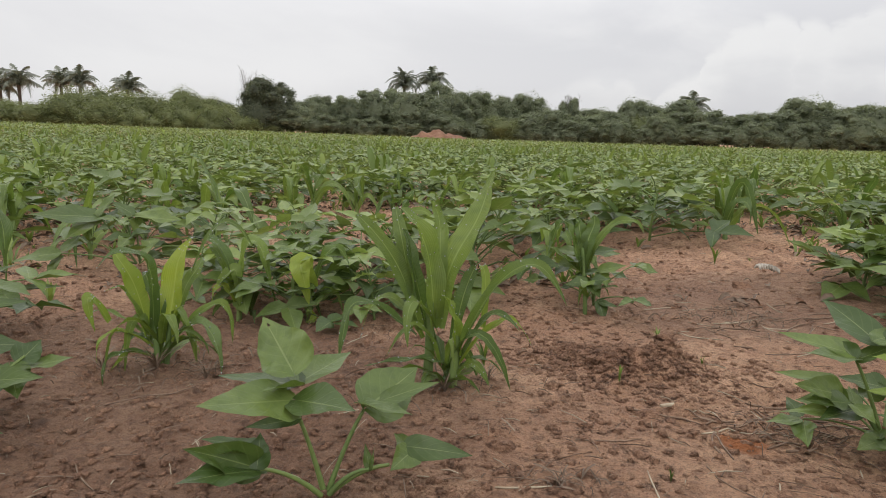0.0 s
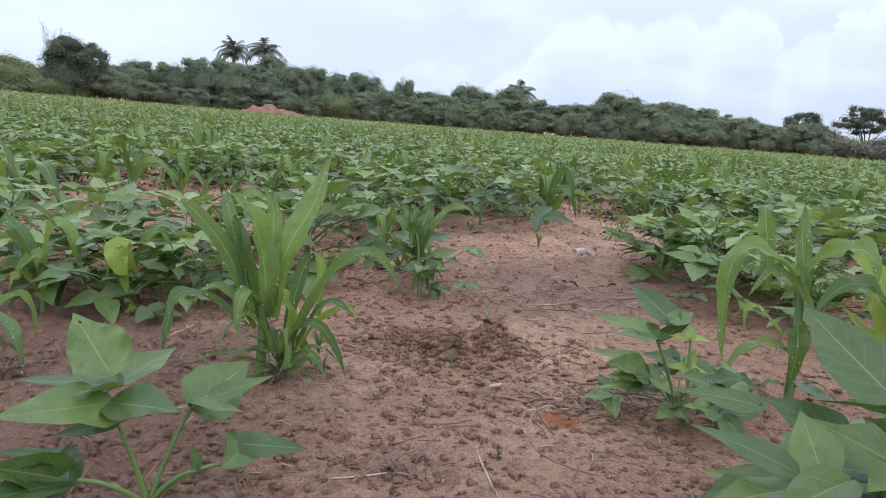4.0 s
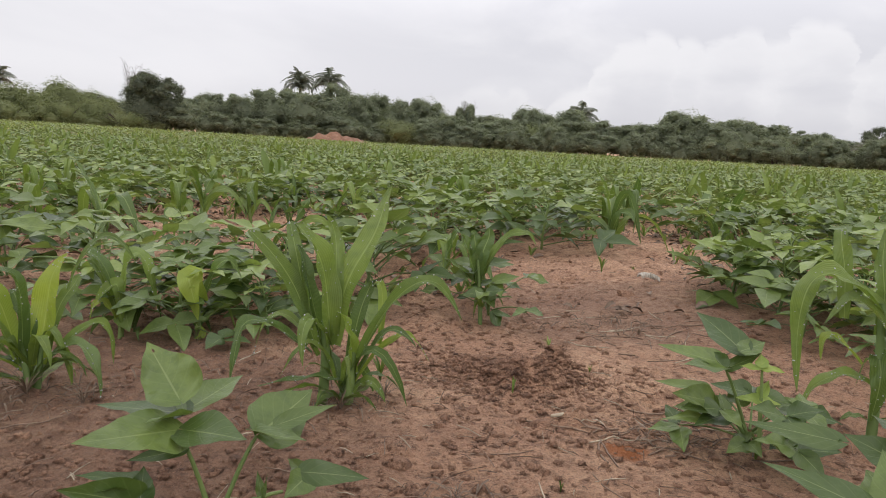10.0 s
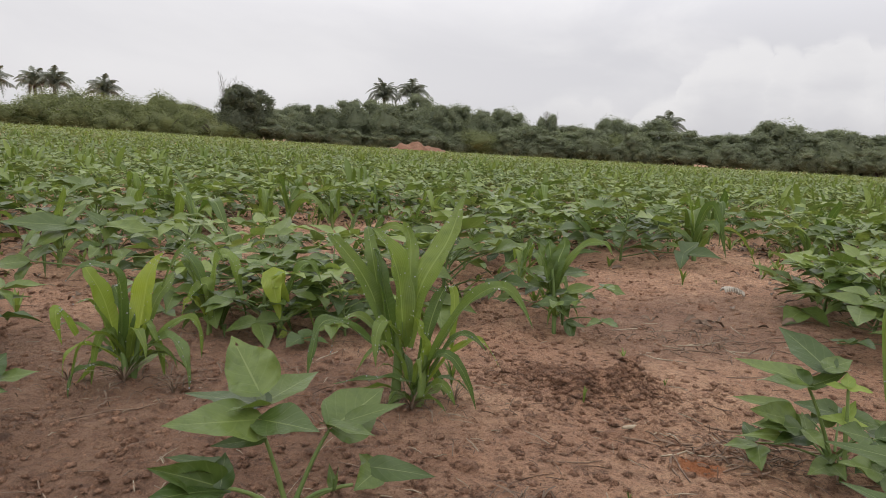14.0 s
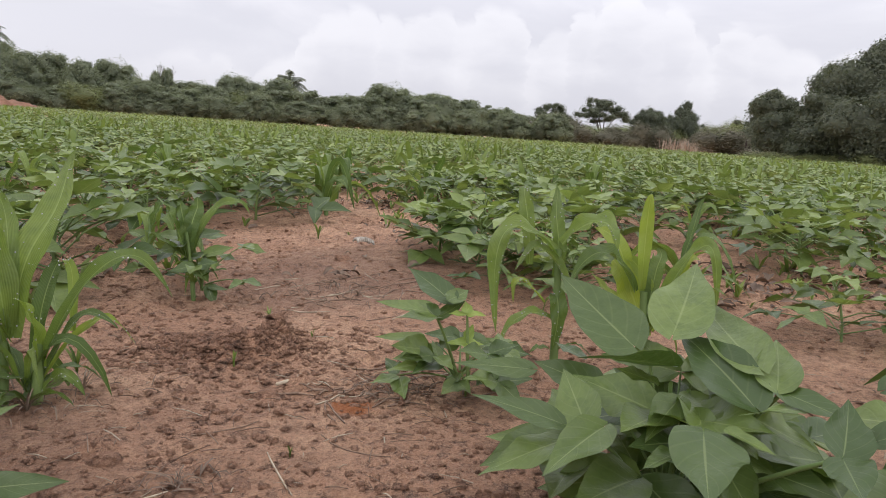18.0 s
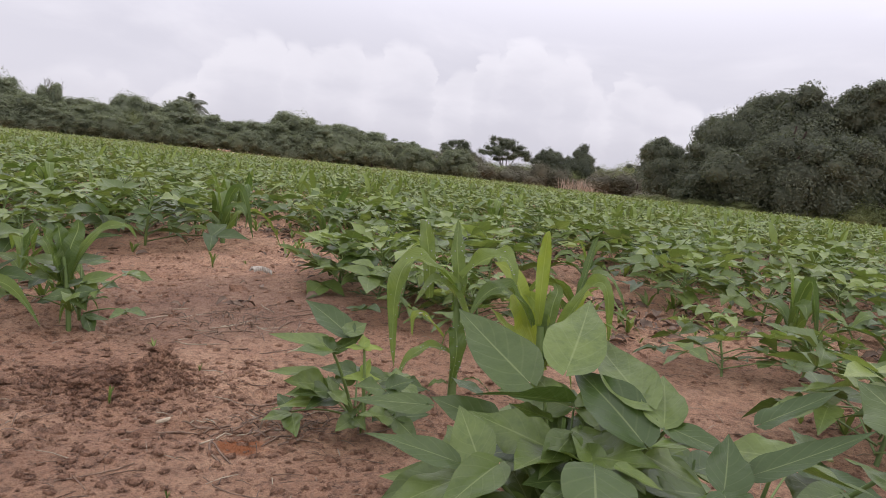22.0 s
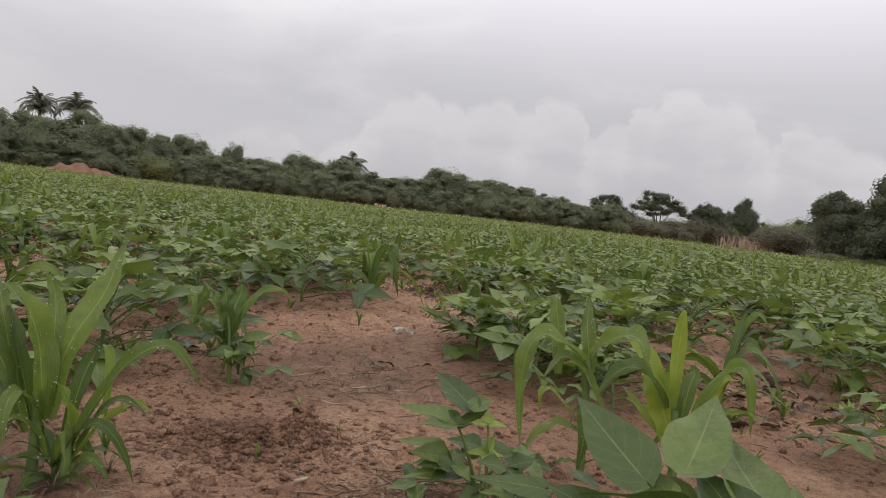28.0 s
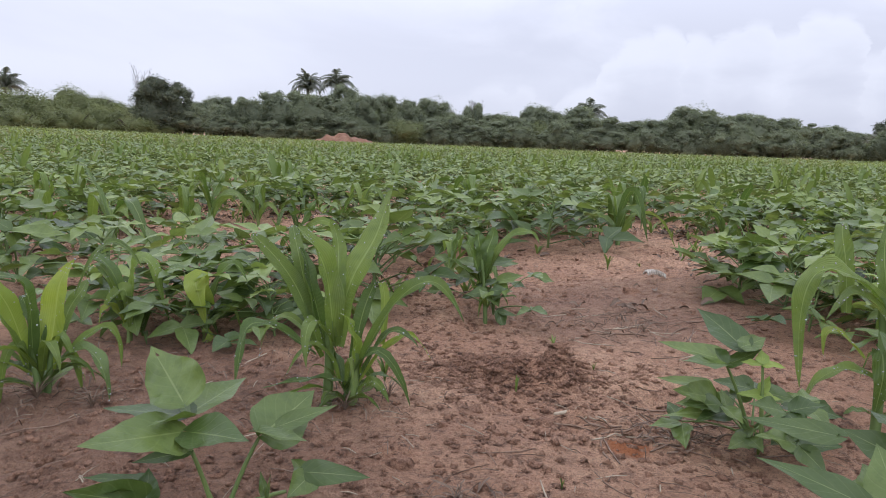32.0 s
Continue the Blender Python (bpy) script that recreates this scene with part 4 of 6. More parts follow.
blade(m5, (-0.020, 0.021, 0.213), (-0.104, 0.036, 0.241), (-0.182, 0.040, 0.175), 0.036, False, 0.45)
blade(m5, (0.002, -0.003, 0.106), (0.002, 0.020, 0.183), (-0.022, 0.067, 0.219), 0.029, True, 0.80)
blade(m5, (-0.003, 0.003, 0.157), (0.028, 0.006, 0.207), (0.041, 0.029, 0.247), 0.033, False, 0.60)
blade(m5, (0.004, -0.005, 0.129), (0.051, -0.083, 0.269), (0.062, -0.123, 0.140), 0.029, False, 0.50)
blade(m5, (0.008, -0.009, 0.115), (0.055, -0.026, 0.198), (0.100, -0.041, 0.229), 0.029, True, 0.70)
blade(m5, (0.007, -0.007, 0.100), (0.031, -0.075, 0.167), (0.055, -0.148, 0.176), 0.028, False, 0.50)
blade(m5, (-0.009, 0.010, 0.119), (-0.040, 0.078, 0.142), (-0.047, 0.119, 0.170), 0.022, True, 0.60)
c2 = hero("cowpea_plant", 0.406, 1.884, "small cowpea plant beside young maize", "cowpea")
lf = petiole(c2, (-0.001, 0.000, 0.017), (-0.023, 0.004, 0.146))
leaflet(lf, (-0.023, 0.004, 0.146), (-0.127, 0.004, 0.160), 0.5)
leaflet(lf, (-0.023, 0.004, 0.146), (0.064, 0.008, 0.164), 0.5)
leaflet(lf, (-0.023, 0.004, 0.143), (-0.060, -0.039, 0.113), 0.7)
lf = petiole(c2, (-0.002, -0.009, 0.010), (0.005, -0.031, 0.105))
leaflet(lf, (0.005, -0.031, 0.105), (0.078, -0.046, 0.126), 0.55)
leaflet(lf, (0.005, -0.031, 0.102), (0.022, -0.075, 0.067), 0.7)
leaflet(lf, (0.005, -0.031, 0.105), (-0.071, -0.017, 0.084), 0.5)
lf = petiole(c2, (-0.001, -0.006, 0.005), (-0.015, -0.018, 0.070))
leaflet(lf, (-0.015, -0.018, 0.070), (-0.087, -0.024, 0.061), 0.55)
leaflet(lf, (-0.014, -0.018, 0.066), (0.001, -0.071, 0.034), 0.7)
leaflet(lf, (-0.015, -0.018, 0.070), (0.060, -0.001, 0.068), 0.5)
lf = petiole(c2, (-0.002, -0.012, 0.003), (0.011, -0.043, 0.011))
leaflet(lf, (0.007, -0.042, 0.019), (0.019, -0.075, -0.029), 0.6)
leaflet(lf, (0.010, -0.043, 0.019), (0.061, -0.052, 0.007), 0.5)
m6 = hero("maize_plant", 0.378, 1.848, "small maize plant with pale striped leaves", "maize")
stalk(m6, (-0.000, 0.000, -0.015), (-0.018, 0.003, 0.168), 0.006)
blade(m6, (-0.018, 0.003, 0.160), (-0.052, -0.001, 0.207), (-0.094, -0.003, 0.265), 0.038)
blade(m6, (-0.018, 0.003, 0.168), (-0.022, 0.014, 0.214), (-0.042, 0.028, 0.252), 0.032)
blade(m6, (-0.012, 0.002, 0.168), (0.005, 0.014, 0.215), (0.021, 0.027, 0.253), 0.039)
blade(m6, (-0.009, 0.002, 0.161), (0.077, -0.004, 0.250), (0.156, -0.008, 0.206), 0.022)
blade(m6, (-0.008, 0.001, 0.153), (0.044, 0.012, 0.200), (0.115, 0.020, 0.225), 0.019)
blade(m6, (-0.017, 0.003, 0.152), (-0.080, 0.004, 0.150), (-0.128, 0.003, 0.181), 0.019)
c5 = hero("cowpea_plant", -0.707, 0.882, "cowpea plant with broad drooping leaves", "cowpea")
lf = petiole(c5, (0.004, 0.003, 0.027), (0.077, 0.063, 0.122))
leaflet(lf, (0.070, 0.058, 0.114), (0.080, 0.104, 0.133), 0.85)
leaflet(lf, (0.076, 0.063, 0.103), (0.140, 0.089, 0.112), 0.45)
leaflet(lf, (0.061, 0.050, 0.111), (0.094, 0.013, 0.073), 0.8)
lf = petiole(c5, (0.001, 0.001, 0.018), (0.012, 0.009, 0.135))
leaflet(lf, (0.017, 0.014, 0.134), (-0.034, 0.037, 0.197), 0.7)
leaflet(lf, (0.017, 0.014, 0.125), (0.057, -0.005, 0.097), 0.8)
leaflet(lf, (0.011, 0.009, 0.126), (-0.039, -0.032, 0.127), 0.6)
lf = petiole(c5, (0.001, 0.001, 0.018), (0.009, 0.007, 0.198))
leaflet(lf, (0.009, 0.007, 0.198), (0.046, 0.077, 0.266), 0.45)
leaflet(lf, (0.009, 0.007, 0.207), (0.097, 0.054, 0.205), 0.35)
leaflet(lf, (0.003, 0.003, 0.208), (-0.016, -0.052, 0.187), 0.5)
lf = petiole(c5, (-0.009, 0.012, 0.013), (-0.013, 0.054, 0.267))
leaflet(lf, (-0.025, 0.044, 0.260), (-0.002, 0.063, 0.260), 0.7)
leaflet(lf, (-0.031, 0.039, 0.251), (-0.083, 0.035, 0.277), 0.6)
m7 = hero("maize_plant", -1.255, 1.600, "young maize plant with broad glossy leaves", "maize")
stalk(m7, (0.000, 0.000, -0.015), (0.011, 0.009, 0.243), 0.009)
blade(m7, (0.010, 0.008, 0.228), (0.036, 0.048, 0.346), (0.103, 0.120, 0.406), 0.060)
blade(m7, (0.008, 0.007, 0.228), (0.004, 0.003, 0.318), (-0.008, -0.007, 0.362), 0.060)
blade(m7, (0.012, 0.009, 0.213), (0.016, 0.038, 0.286), (0.000, 0.051, 0.330), 0.053)
blade(m7, (0.009, 0.007, 0.198), (-0.046, -0.036, 0.276), (-0.096, -0.077, 0.191), 0.053)
blade(m7, (0.010, 0.008, 0.183), (0.094, 0.049, 0.250), (0.114, 0.039, 0.059), 0.045)
blade(m7, (0.007, 0.006, 0.153), (-0.050, -0.040, 0.188), (-0.084, -0.067, 0.072), 0.042)
c4 = hero("cowpea_plant", -1.077, 2.217, "cowpea plant with one pale glinting leaf", "cowpea")
lf = petiole(c4, (0.001, 0.000, 0.020), (-0.004, -0.002, 0.182))
leaflet(lf, (-0.004, -0.002, 0.182), (0.152, 0.042, 0.162), 0.42)
leaflet(lf, (-0.012, -0.006, 0.192), (-0.082, -0.008, 0.229), 0.6)
leaflet(lf, (-0.004, -0.002, 0.172), (0.029, -0.030, 0.107), 0.7)
lf = petiole(c4, (-0.010, 0.001, 0.020), (-0.111, -0.033, 0.181))
leaflet(lf, (-0.111, -0.033, 0.181), (-0.299, -0.127, 0.194), 0.45)
leaflet(lf, (-0.119, -0.037, 0.181), (-0.181, -0.113, 0.110), 0.7)
leaflet(lf, (-0.111, -0.033, 0.191), (-0.079, 0.028, 0.256), 0.5)
lf = petiole(c4, (-0.005, 0.011, 0.018), (0.029, 0.059, 0.186))
leaflet(lf, (0.012, 0.051, 0.192), (-0.009, 0.007, 0.140), 0.6)
leaflet(lf, (0.021, 0.055, 0.186), (0.060, 0.109, 0.203), 0.6)
leaflet(lf, (0.029, 0.059, 0.176), (0.113, 0.057, 0.108), 0.6)
lf = petiole(c4, (-0.008, -0.004, 0.021), (-0.216, -0.108, 0.069))
leaflet(lf, (-0.216, -0.108, 0.069), (-0.339, -0.170, 0.054), 0.45)
leaflet(lf, (-0.209, -0.104, 0.059), (-0.234, -0.151, -0.002), 0.6)
leaflet(lf, (-0.200, -0.100, 0.078), (-0.172, -0.041, 0.120), 0.6)

for plant, count, reach, high in ((m1, 13, 0.13, 0.10), (m2, 13, 0.13, 0.10), (m3, 4, 0.12, 0.08), (m3b, 4, 0.12, 0.08), (m4, 4, 0.12, 0.1), (m5, 4, 0.12, 0.1), (m6, 6, 0.1, 0.08), (m7, 8, 0.16, 0.12)):
    skirt(plant, count, reach, high)
for plant in (m1, m2, m3b, m4):
    drops(plant)
fill(c7, 18, 0.14, 0.03, 0.19, 0.115)
fill(c8, 13, 0.22, 0.03, 0.14, 0.12)
fill(c6, 10, 0.15, 0.02, 0.09, 0.07)
fill(c5, 6, 0.14, 0.04, 0.14, 0.09)
fill(c2, 9, 0.17, 0.03, 0.15, 0.07)
fill(c4, 9, 0.2, 0.05, 0.2, 0.09)

# ---- the field ----
FIELD = random.Random(21)


def in_field(x, y):
    """Whether a plant may stand here: inside the field, off the bare strip and clear of the foreground plants."""
    r, a = math.hypot(x, y), math.degrees(math.atan2(x, y))
    if r < 1.3 or a < -58 or a > 88:
        return False
    if r > 66 + 3 * math.sin(a * 0.21) - max(0.0, a - 44) * 1.15:
        return False
    strip = ((0.40, 0.5), (0.52, 1.1), (0.62, 1.7), (0.86, 2.4), (1.08, 3.05))
    for (ax, ay), (bx, by) in zip(strip, strip[1:]):
        k = max(0.0, min(1.0, ((x - ax) * (bx - ax) + (y - ay) * (by - ay)) / ((bx - ax) ** 2 + (by - ay) ** 2)))
        if math.hypot(x - ax - k * (bx - ax), y - ay - k * (by - ay)) < 0.42 - 0.05 * ay * 0.5:
            return False
    if (x < 1.2 and y < 2.0 and x > -1.0) or r < 1.55:
        return False
    return all(math.hypot(x - hx, y - hy) > 0.33 for hx, hy in STANDS)


STANDS = [(o.location.x, o.location.y) for o in scene.objects if o.parent is None and ("cowpea_plant" in o.name or "maize_plant" in o.name)]
# Plants that the bare strip runs past: kind, place and size.
EDGE = [("c", 0.90, 3.18, 1.2), ("m", 1.29, 3.28, 1.15), ("c", 1.25, 3.55, 1.0), ("c", 0.14, 2.84, 1.1), ("m", -0.80, 3.61, 1.1), ("m", -1.02, 2.90, 1.05), ("m", -0.59, 3.84, 0.85), ("c", 1.26, 2.06, 0.85),
        ("c", 1.30, 1.88, 0.95), ("c", 1.65, 2.35, 0.85), ("m", 2.53, 2.01, 0.9), ("c", 2.79, 1.79, 1.0), ("c", 1.80, 0.91, 0.7), ("c", 2.02, 0.80, 0.65), ("c", 3.02, 1.10, 0.9), ("c", 1.54, 1.80, 0.8),
        ("m", 1.87, 2.69, 0.9), ("c", 2.55, 2.33, 1.0), ("c", 3.40, 1.00, 0.85), ("c", 1.91, 2.00, 0.95), ("c", -0.28, 1.85, 0.8), ("c", -0.62, 1.76, 0.75), ("c", -0.62, 2.62, 0.9), ("c", -0.1, 3.3, 0.9), ("c", 1.36, 1.42, 0.65)]
# Fillers that close the stand behind the foreground plants and beside the husk.
EDGE += [("c", -0.40, 1.66, 0.7), ("c", -0.20, 1.72, 0.65), ("c", -0.46, 2.0, 0.85), ("c", -0.78, 2.12, 0.9), ("c", -0.25, 2.35, 0.9), ("c", 1.42, 2.30, 0.8), ("c", 1.50, 2.08, 0.8), ("c", 1.24, 1.66, 0.6), ("c", 1.48, 1.60, 0.75)]
STANDS += [(e[1], e[2]) for e in EDGE]


def cowpea_thing(seed):
    rng = random.Random(seed)
    ob = thing("cowpea_plant", 0, 0, -30, "bushy green cowpea plant rooted in red soil", "cowpea", "cowpea plants in the field")
    for name, g in cowpea_pieces(rng, (5, 2), 18 + seed % 4):
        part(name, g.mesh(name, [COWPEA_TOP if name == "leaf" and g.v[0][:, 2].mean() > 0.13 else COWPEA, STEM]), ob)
    return ob


def maize_thing(seed):
    rng = random.Random(seed)
    ob = thing("maize_plant", 0, 0, -30, "young green maize plant with arching leaves", "maize", "maize plants in the field")
    for name, g in maize_pieces(rng, 8, 2, 6 + seed % 2):
        part(name, g.mesh(name, [MAIZE, STEM]), ob)
    return ob


COWPEAS = [cowpea_thing(i) for i in range(7)]
MAIZES = [maize_thing(40 + i) for i in range(6)]
unused = {"c": list(COWPEAS), "m": list(MAIZES)}


def plant_out(kind, x, y, size):
    m = pose(x, y, float(height(x, y)), FIELD.uniform(-5, 5), FIELD.uniform(-5, 5), FIELD.uniform(0, 360)) @ Matrix.Scale(size, 4)
    if unused[kind]:
        unused[kind].pop().matrix_basis = m
    else:
        ob = copy_thing(FIELD.choice(COWPEAS if kind == "c" else MAIZES), m)
        ob.scale = (size, size, size)


for kind, x, y, size in EDGE:
    plant_out(kind, x, y, size * 1.2)
CELL, NEAR, MIDDLE, FAR = 0.345, 5.2, 13.0, 26.0
rings = {"near": [], "middle": [], "far": [], "farthest": []}
for i in range(-190, 191):
    for j in range(-20, 192):
        x, y = (i + FIELD.uniform(-0.33, 0.33)) * CELL, (j + FIELD.uniform(-0.33, 0.33)) * CELL
        pick, size = FIELD.random(), FIELD.uniform(0.85, 1.3)
        r = math.hypot(x, y)
        if r > 73 or FIELD.random() < (0.5 if r > FAR else 0.04 if r > 6 else 0.08) or not in_field(x, y):
            continue
        kind = "c" if pick < 0.72 else "m"
        ring = "near" if r < NEAR else "middle" if r < MIDDLE else "far" if r < FAR else "farthest"
        rings[ring].append((kind, x, y, size))
for kind, x, y, size in rings["near"]:
    plant_out(kind, x, y, size)


def gather(pieces):
    g = Geo()
    for _, p in pieces:
        for v, f, uv, s in zip(p.v, p.f, p.uv, p.m):
            g.add(v, f - f.min(), uv, s[0])
    return g.arrays()


def sown(name, label, category, kind, templates, spots, mats):
    """Many plants in one mesh, turned and sized copies of the templates."""
    V, F, U, S, n = [], [], [], [], 0
    spots = np.array(spots)
    spots = np.column_stack([spots, height(spots[:, 0], spots[:, 1])])
    for x, y, size, z in spots.tolist():
        v, f, uv, s = FIELD.choice(templates)
        a = FIELD.uniform(0, 6.283)
        c, d = math.cos(a) * size, math.sin(a) * size
        V.append(np.stack([v[:, 0] * c - v[:, 1] * d + x, v[:, 0] * d + v[:, 1] * c + y, v[:, 2] * size + z], -1))
        F.append(f + n)
        U.append(uv)
        S.append(s)
        n += len(v)
    ob = new(name, quad_mesh(name, np.concatenate(V), np.concatenate(F), np.concatenate(U), np.concatenate(S), mats))
    tagged(ob, label, category, kind="stuff")


for ring, res, leaves, mres in (("middle", (3, 1), 16, (5, 1)), ("far", (0, 0), 13, (3, 1)), ("farthest", (0, 0), 7, (2, 1))):
    grow = 1.3 if ring == "farthest" else 1.0
    cow_t = [gather(cowpea_pieces(random.Random(70 + i), res, leaves, grow)) for i in range(6)]
    mai_t = [gather(maize_pieces(random.Random(90 + i), *mres, 4 if ring == "farthest" else 6, grow)) for i in range(6)]
    sown("cowpea_crop", "distant bushy green cowpea plants covering the field", "cowpea crop", "c", cow_t, [p[1:] for p in rings[ring] if p[0] == "c"], [COWPEA_FIELD, COWPEA_FIELD])
    sown("maize_crop", "distant young green maize plants between cowpea", "maize crop", "m", mai_t, [p[1:] for p in rings[ring] if p[0] == "m"], [MAIZE_FIELD, MAIZE_FIELD])


# ---- trees and scrub round the field ----
def crown_geo(rng, lobes, quads, leaf, core=0.80):
    """Foliage of a crown: lobes are (x, y, z, rx, ry, rz); many small bent leaf sprays over dark inner masses."""
    g = Geo()
    nr = np.random.RandomState(rng.randrange(10**6))
    area = np.array([l[3] * l[5] + l[4] * l[5] for l in lobes])
    for (x, y, z, rx, ry, rz), share in zip(lobes, area / area.sum()):
        th, ph = np.meshgrid(np.linspace(0.1, np.pi - 0.1, 8), np.linspace(0, 2 * np.pi, 11)[:-1], indexing="ij")
        wob = core * (1 + 0.16 * nr.randn(*th.shape))
        v = np.stack([x + rx * wob * np.sin(th) * np.cos(ph), y + ry * wob * np.sin(th) * np.sin(ph), z + rz * wob * np.cos(th)], -1).reshape(-1, 3)
        i, j = np.meshgrid(np.arange(7), np.arange(10), indexing="ij")
        j2 = (j + 1) % 10
        g.add(v, np.stack([i * 10 + j, (i + 1) * 10 + j, (i + 1) * 10 + j2, i * 10 + j2], -1).reshape(-1, 4))
        n = int(quads * share)
        d = nr.randn(n, 3)
        d /= np.linalg.norm(d, axis=1)[:, None]
        d = d[d[:, 2] > -0.8]
        n = len(d)
        bump = sum(np.sin(d @ nr.randn(3) * k + nr.rand() * 6.3) for k in (2.0, 3.0, 4.5, 7.0)) * 0.06
        far = (0.60 + 0.46 * nr.rand(n) ** 0.7) * (1 + bump)
        far += 0.06 * nr.rand(n) * (nr.rand(n) < 0.2)
        p = np.array([x, y, z]) + d * far[:, None] * (rx, ry, rz)
        out = d * 0.7 + nr.randn(n, 3) * 0.45
        out[:, 2] += 0.45
        out /= np.linalg.norm(out, axis=1)[:, None]
        t = np.cross(out, nr.randn(n, 3))
        t /= np.linalg.norm(t, axis=1)[:, None]
        b = np.cross(out, t)
        s = leaf * ((0.5 + 0.9 * nr.rand(n)) * np.where(far < 0.84, 1.35, 1.0))[:, None]
        q = np.stack([p - t * s, p + b * s * 0.55 - out * s * 0.2, p + t * s, p - b * s * 0.55 - out * s * 0.2], 1).reshape(-1, 3)
        g.add(q, np.arange(4 * n).reshape(-1, 4))
    return g


def limbs_geo(rng, height_, spread, count, r0):
    g = Geo()
    for i in range(count):
        a = rng.uniform(0, 6.283)
        top = (math.sin(a) * spread * rng.uniform(0.3, 1), math.cos(a) * spread * rng.uniform(0.3, 1), height_ * rng.uniform(0.6, 1))
        mid = (top[0] * 0.3, top[1] * 0.3, top[2] * 0.5)
        v, f = tube_geo(bezier((0.02 * math.sin(a), 0.02 * math.cos(a), -0.05), mid, top, 6), [r0 * k for k in (1, 0.85, 0.65, 0.5, 0.35, 0.2)], 6)
        g.add(v, f)
    return g


def bush_meshes(seed, kind):
    rng = random.Random(seed)
    lobes = []
    if kind in ("scrub", "dry"):
        for _ in range(10):
            h = rng.uniform(0.18, 0.40)
            lobes.append((rng.uniform(-0.38, 0.38), rng.uniform(-0.3, 0.3), h * rng.uniform(0.9, 1.5), rng.uniform(0.12, 0.22), rng.uniform(0.12, 0.22), h))
        crown = crown_geo(rng, lobes, 14000, 0.0125, 0.60)
    else:
        for i in range(7):
            a, d = i * 2.4, 0.30 * math.sqrt((i + 0.3) / 7)
            h = rng.uniform(0.26, 0.40) * (1.15 - 0.9 * d)
            lobes.append((math.sin(a) * d, math.cos(a) * d, rng.uniform(0.30, 0.58) * (1.1 - d), rng.uniform(0.14, 0.24), rng.uniform(0.14, 0.24), h))
        for i in range(34):
            a, e = i * 2.4 + rng.uniform(-0.5, 0.5), rng.uniform(-0.7, 1.4)
            d = rng.uniform(0.26, 0.40) * math.cos(e)
            s = rng.uniform(0.045, 0.11)
            lobes.append((math.sin(a) * d, math.cos(a) * d, max(s, 0.44 + rng.uniform(0.28, 0.42) * math.sin(e)), s, s, s * rng.uniform(0.7, 1.3)))
        crown = crown_geo(rng, lobes, 22000, 0.0115, 0.62)
    return crown, limbs_geo(rng, 0.7, 0.3, 5, 0.03)


BUSH = {}
for kind, leaf_m, seeds in (("scrub", SCRUB_LEAF, (1, 2, 3)), ("bush", TREE_LEAF_HAZED, (4, 5, 6, 7)), ("dark", DARK_LEAF, (8, 9)), ("dry", DRY_SCRUB, (10, 11))):
    for seed in seeds:
        crown, trunk = bush_meshes(seed, kind)
        BUSH.setdefault(kind, []).append((crown.mesh("crown", [leaf_m]), trunk.mesh("trunk", [BARK])))
GROVE = random.Random(5)


def place_bush(kind, x, y, width, tall, label, category):
    crown, trunk = GROVE.choice(BUSH[kind])
    ob = thing("tree" if category == "tree" else "shrub", x, y, float(slope(x, y)) - 0.1, label, category, "trees round the field")
    m = Matrix.Rotation(GROVE.uniform(0, 6.28), 4, "Z")
    s = Matrix.Diagonal((width * 1.3, width * 1.3, tall * 1.16, 1))
    part("trunk", trunk, ob, m=s @ m)
    part("crown", crown, ob, m=s @ m)


def bush(x, y, width, tall):
    place_bush("bush", x, y, width * 1.15, tall, "rounded dense green tree at the field's edge", "tree")


def scrub(x, y, width, tall):
    place_bush("scrub", x, y, width * 1.2, tall, "loose light green scrub beside the field", "shrub")


def dry(x, y, width, tall):
    place_bush("dry", x, y, width * 1.2, tall, "brownish half-dry scrub beside the field", "shrub")


def dark(x, y, width, tall):
    place_bush("dark", x, y, width, tall, "dark green compact tree at the field's edge", "tree")


def bare(x, y, width, tall):
    """A leafless shrub of thin upright branches."""
    rng = random.Random(int(x * 7))
    ob = thing("bare_shrub", x, y, float(slope(x, y)) - 0.1, "leafless grey branches rising among green trees", "shrub", "trees round the field")
    for i in range(16):
        a = rng.uniform(0, 6.28)
        d, h = width * rng.uniform(0.1, 0.5), tall * rng.uniform(0.75, 1.0)
        top = np.array([math.sin(a) * d, math.cos(a) * d, h])
        g = Geo().add(*tube_geo(bezier((0, 0, 0), top * (0.3, 0.3, 0.55), top, 6), [0.05, 0.04, 0.03, 0.022, 0.015, 0.008], 4))
        for k in range(5):
            p = top * (0.5 + 0.1 * k, 0.5 + 0.1 * k, 0.62 + 0.08 * k)
            q = p + (rng.uniform(-0.5, 0.5), rng.uniform(-0.5, 0.5), rng.uniform(0.2, 0.7))
            g.add(*tube_geo([p, q], [0.014, 0.005], 3))
        part("branch", g.mesh("branch", [BARK]), ob)


def acacia(x, y, width, tall):
    rng = random.Random(int(x * 10))
    ob = thing("tree", x, y, float(slope(x, y)) - 0.1, "flat-topped open tree against the sky", "tree", "trees round the field")
    part("trunk", limbs_geo(rng, tall * 0.78, width * 0.26, 9, 0.12).mesh("trunk", [BARK]), ob)
    lobes = []
    for i in range(46):
        k = -1 + (i + 0.5) / 23
        q = rng.random()
        lobes.append((k * 0.46 * width, rng.uniform(-0.3, 0.3) * width, tall * (0.93 - 0.28 * k * k - 0.50 * q * (1 - 0.7 * abs(k))), width * rng.uniform(0.09, 0.16), width * rng.uniform(0.09, 0.16), tall * rng.uniform(0.05, 0.10)))
    part("crown", crown_geo(rng, lobes, 8000, 0.075, 0.5).mesh("crown", [DARK_LEAF], False), ob)


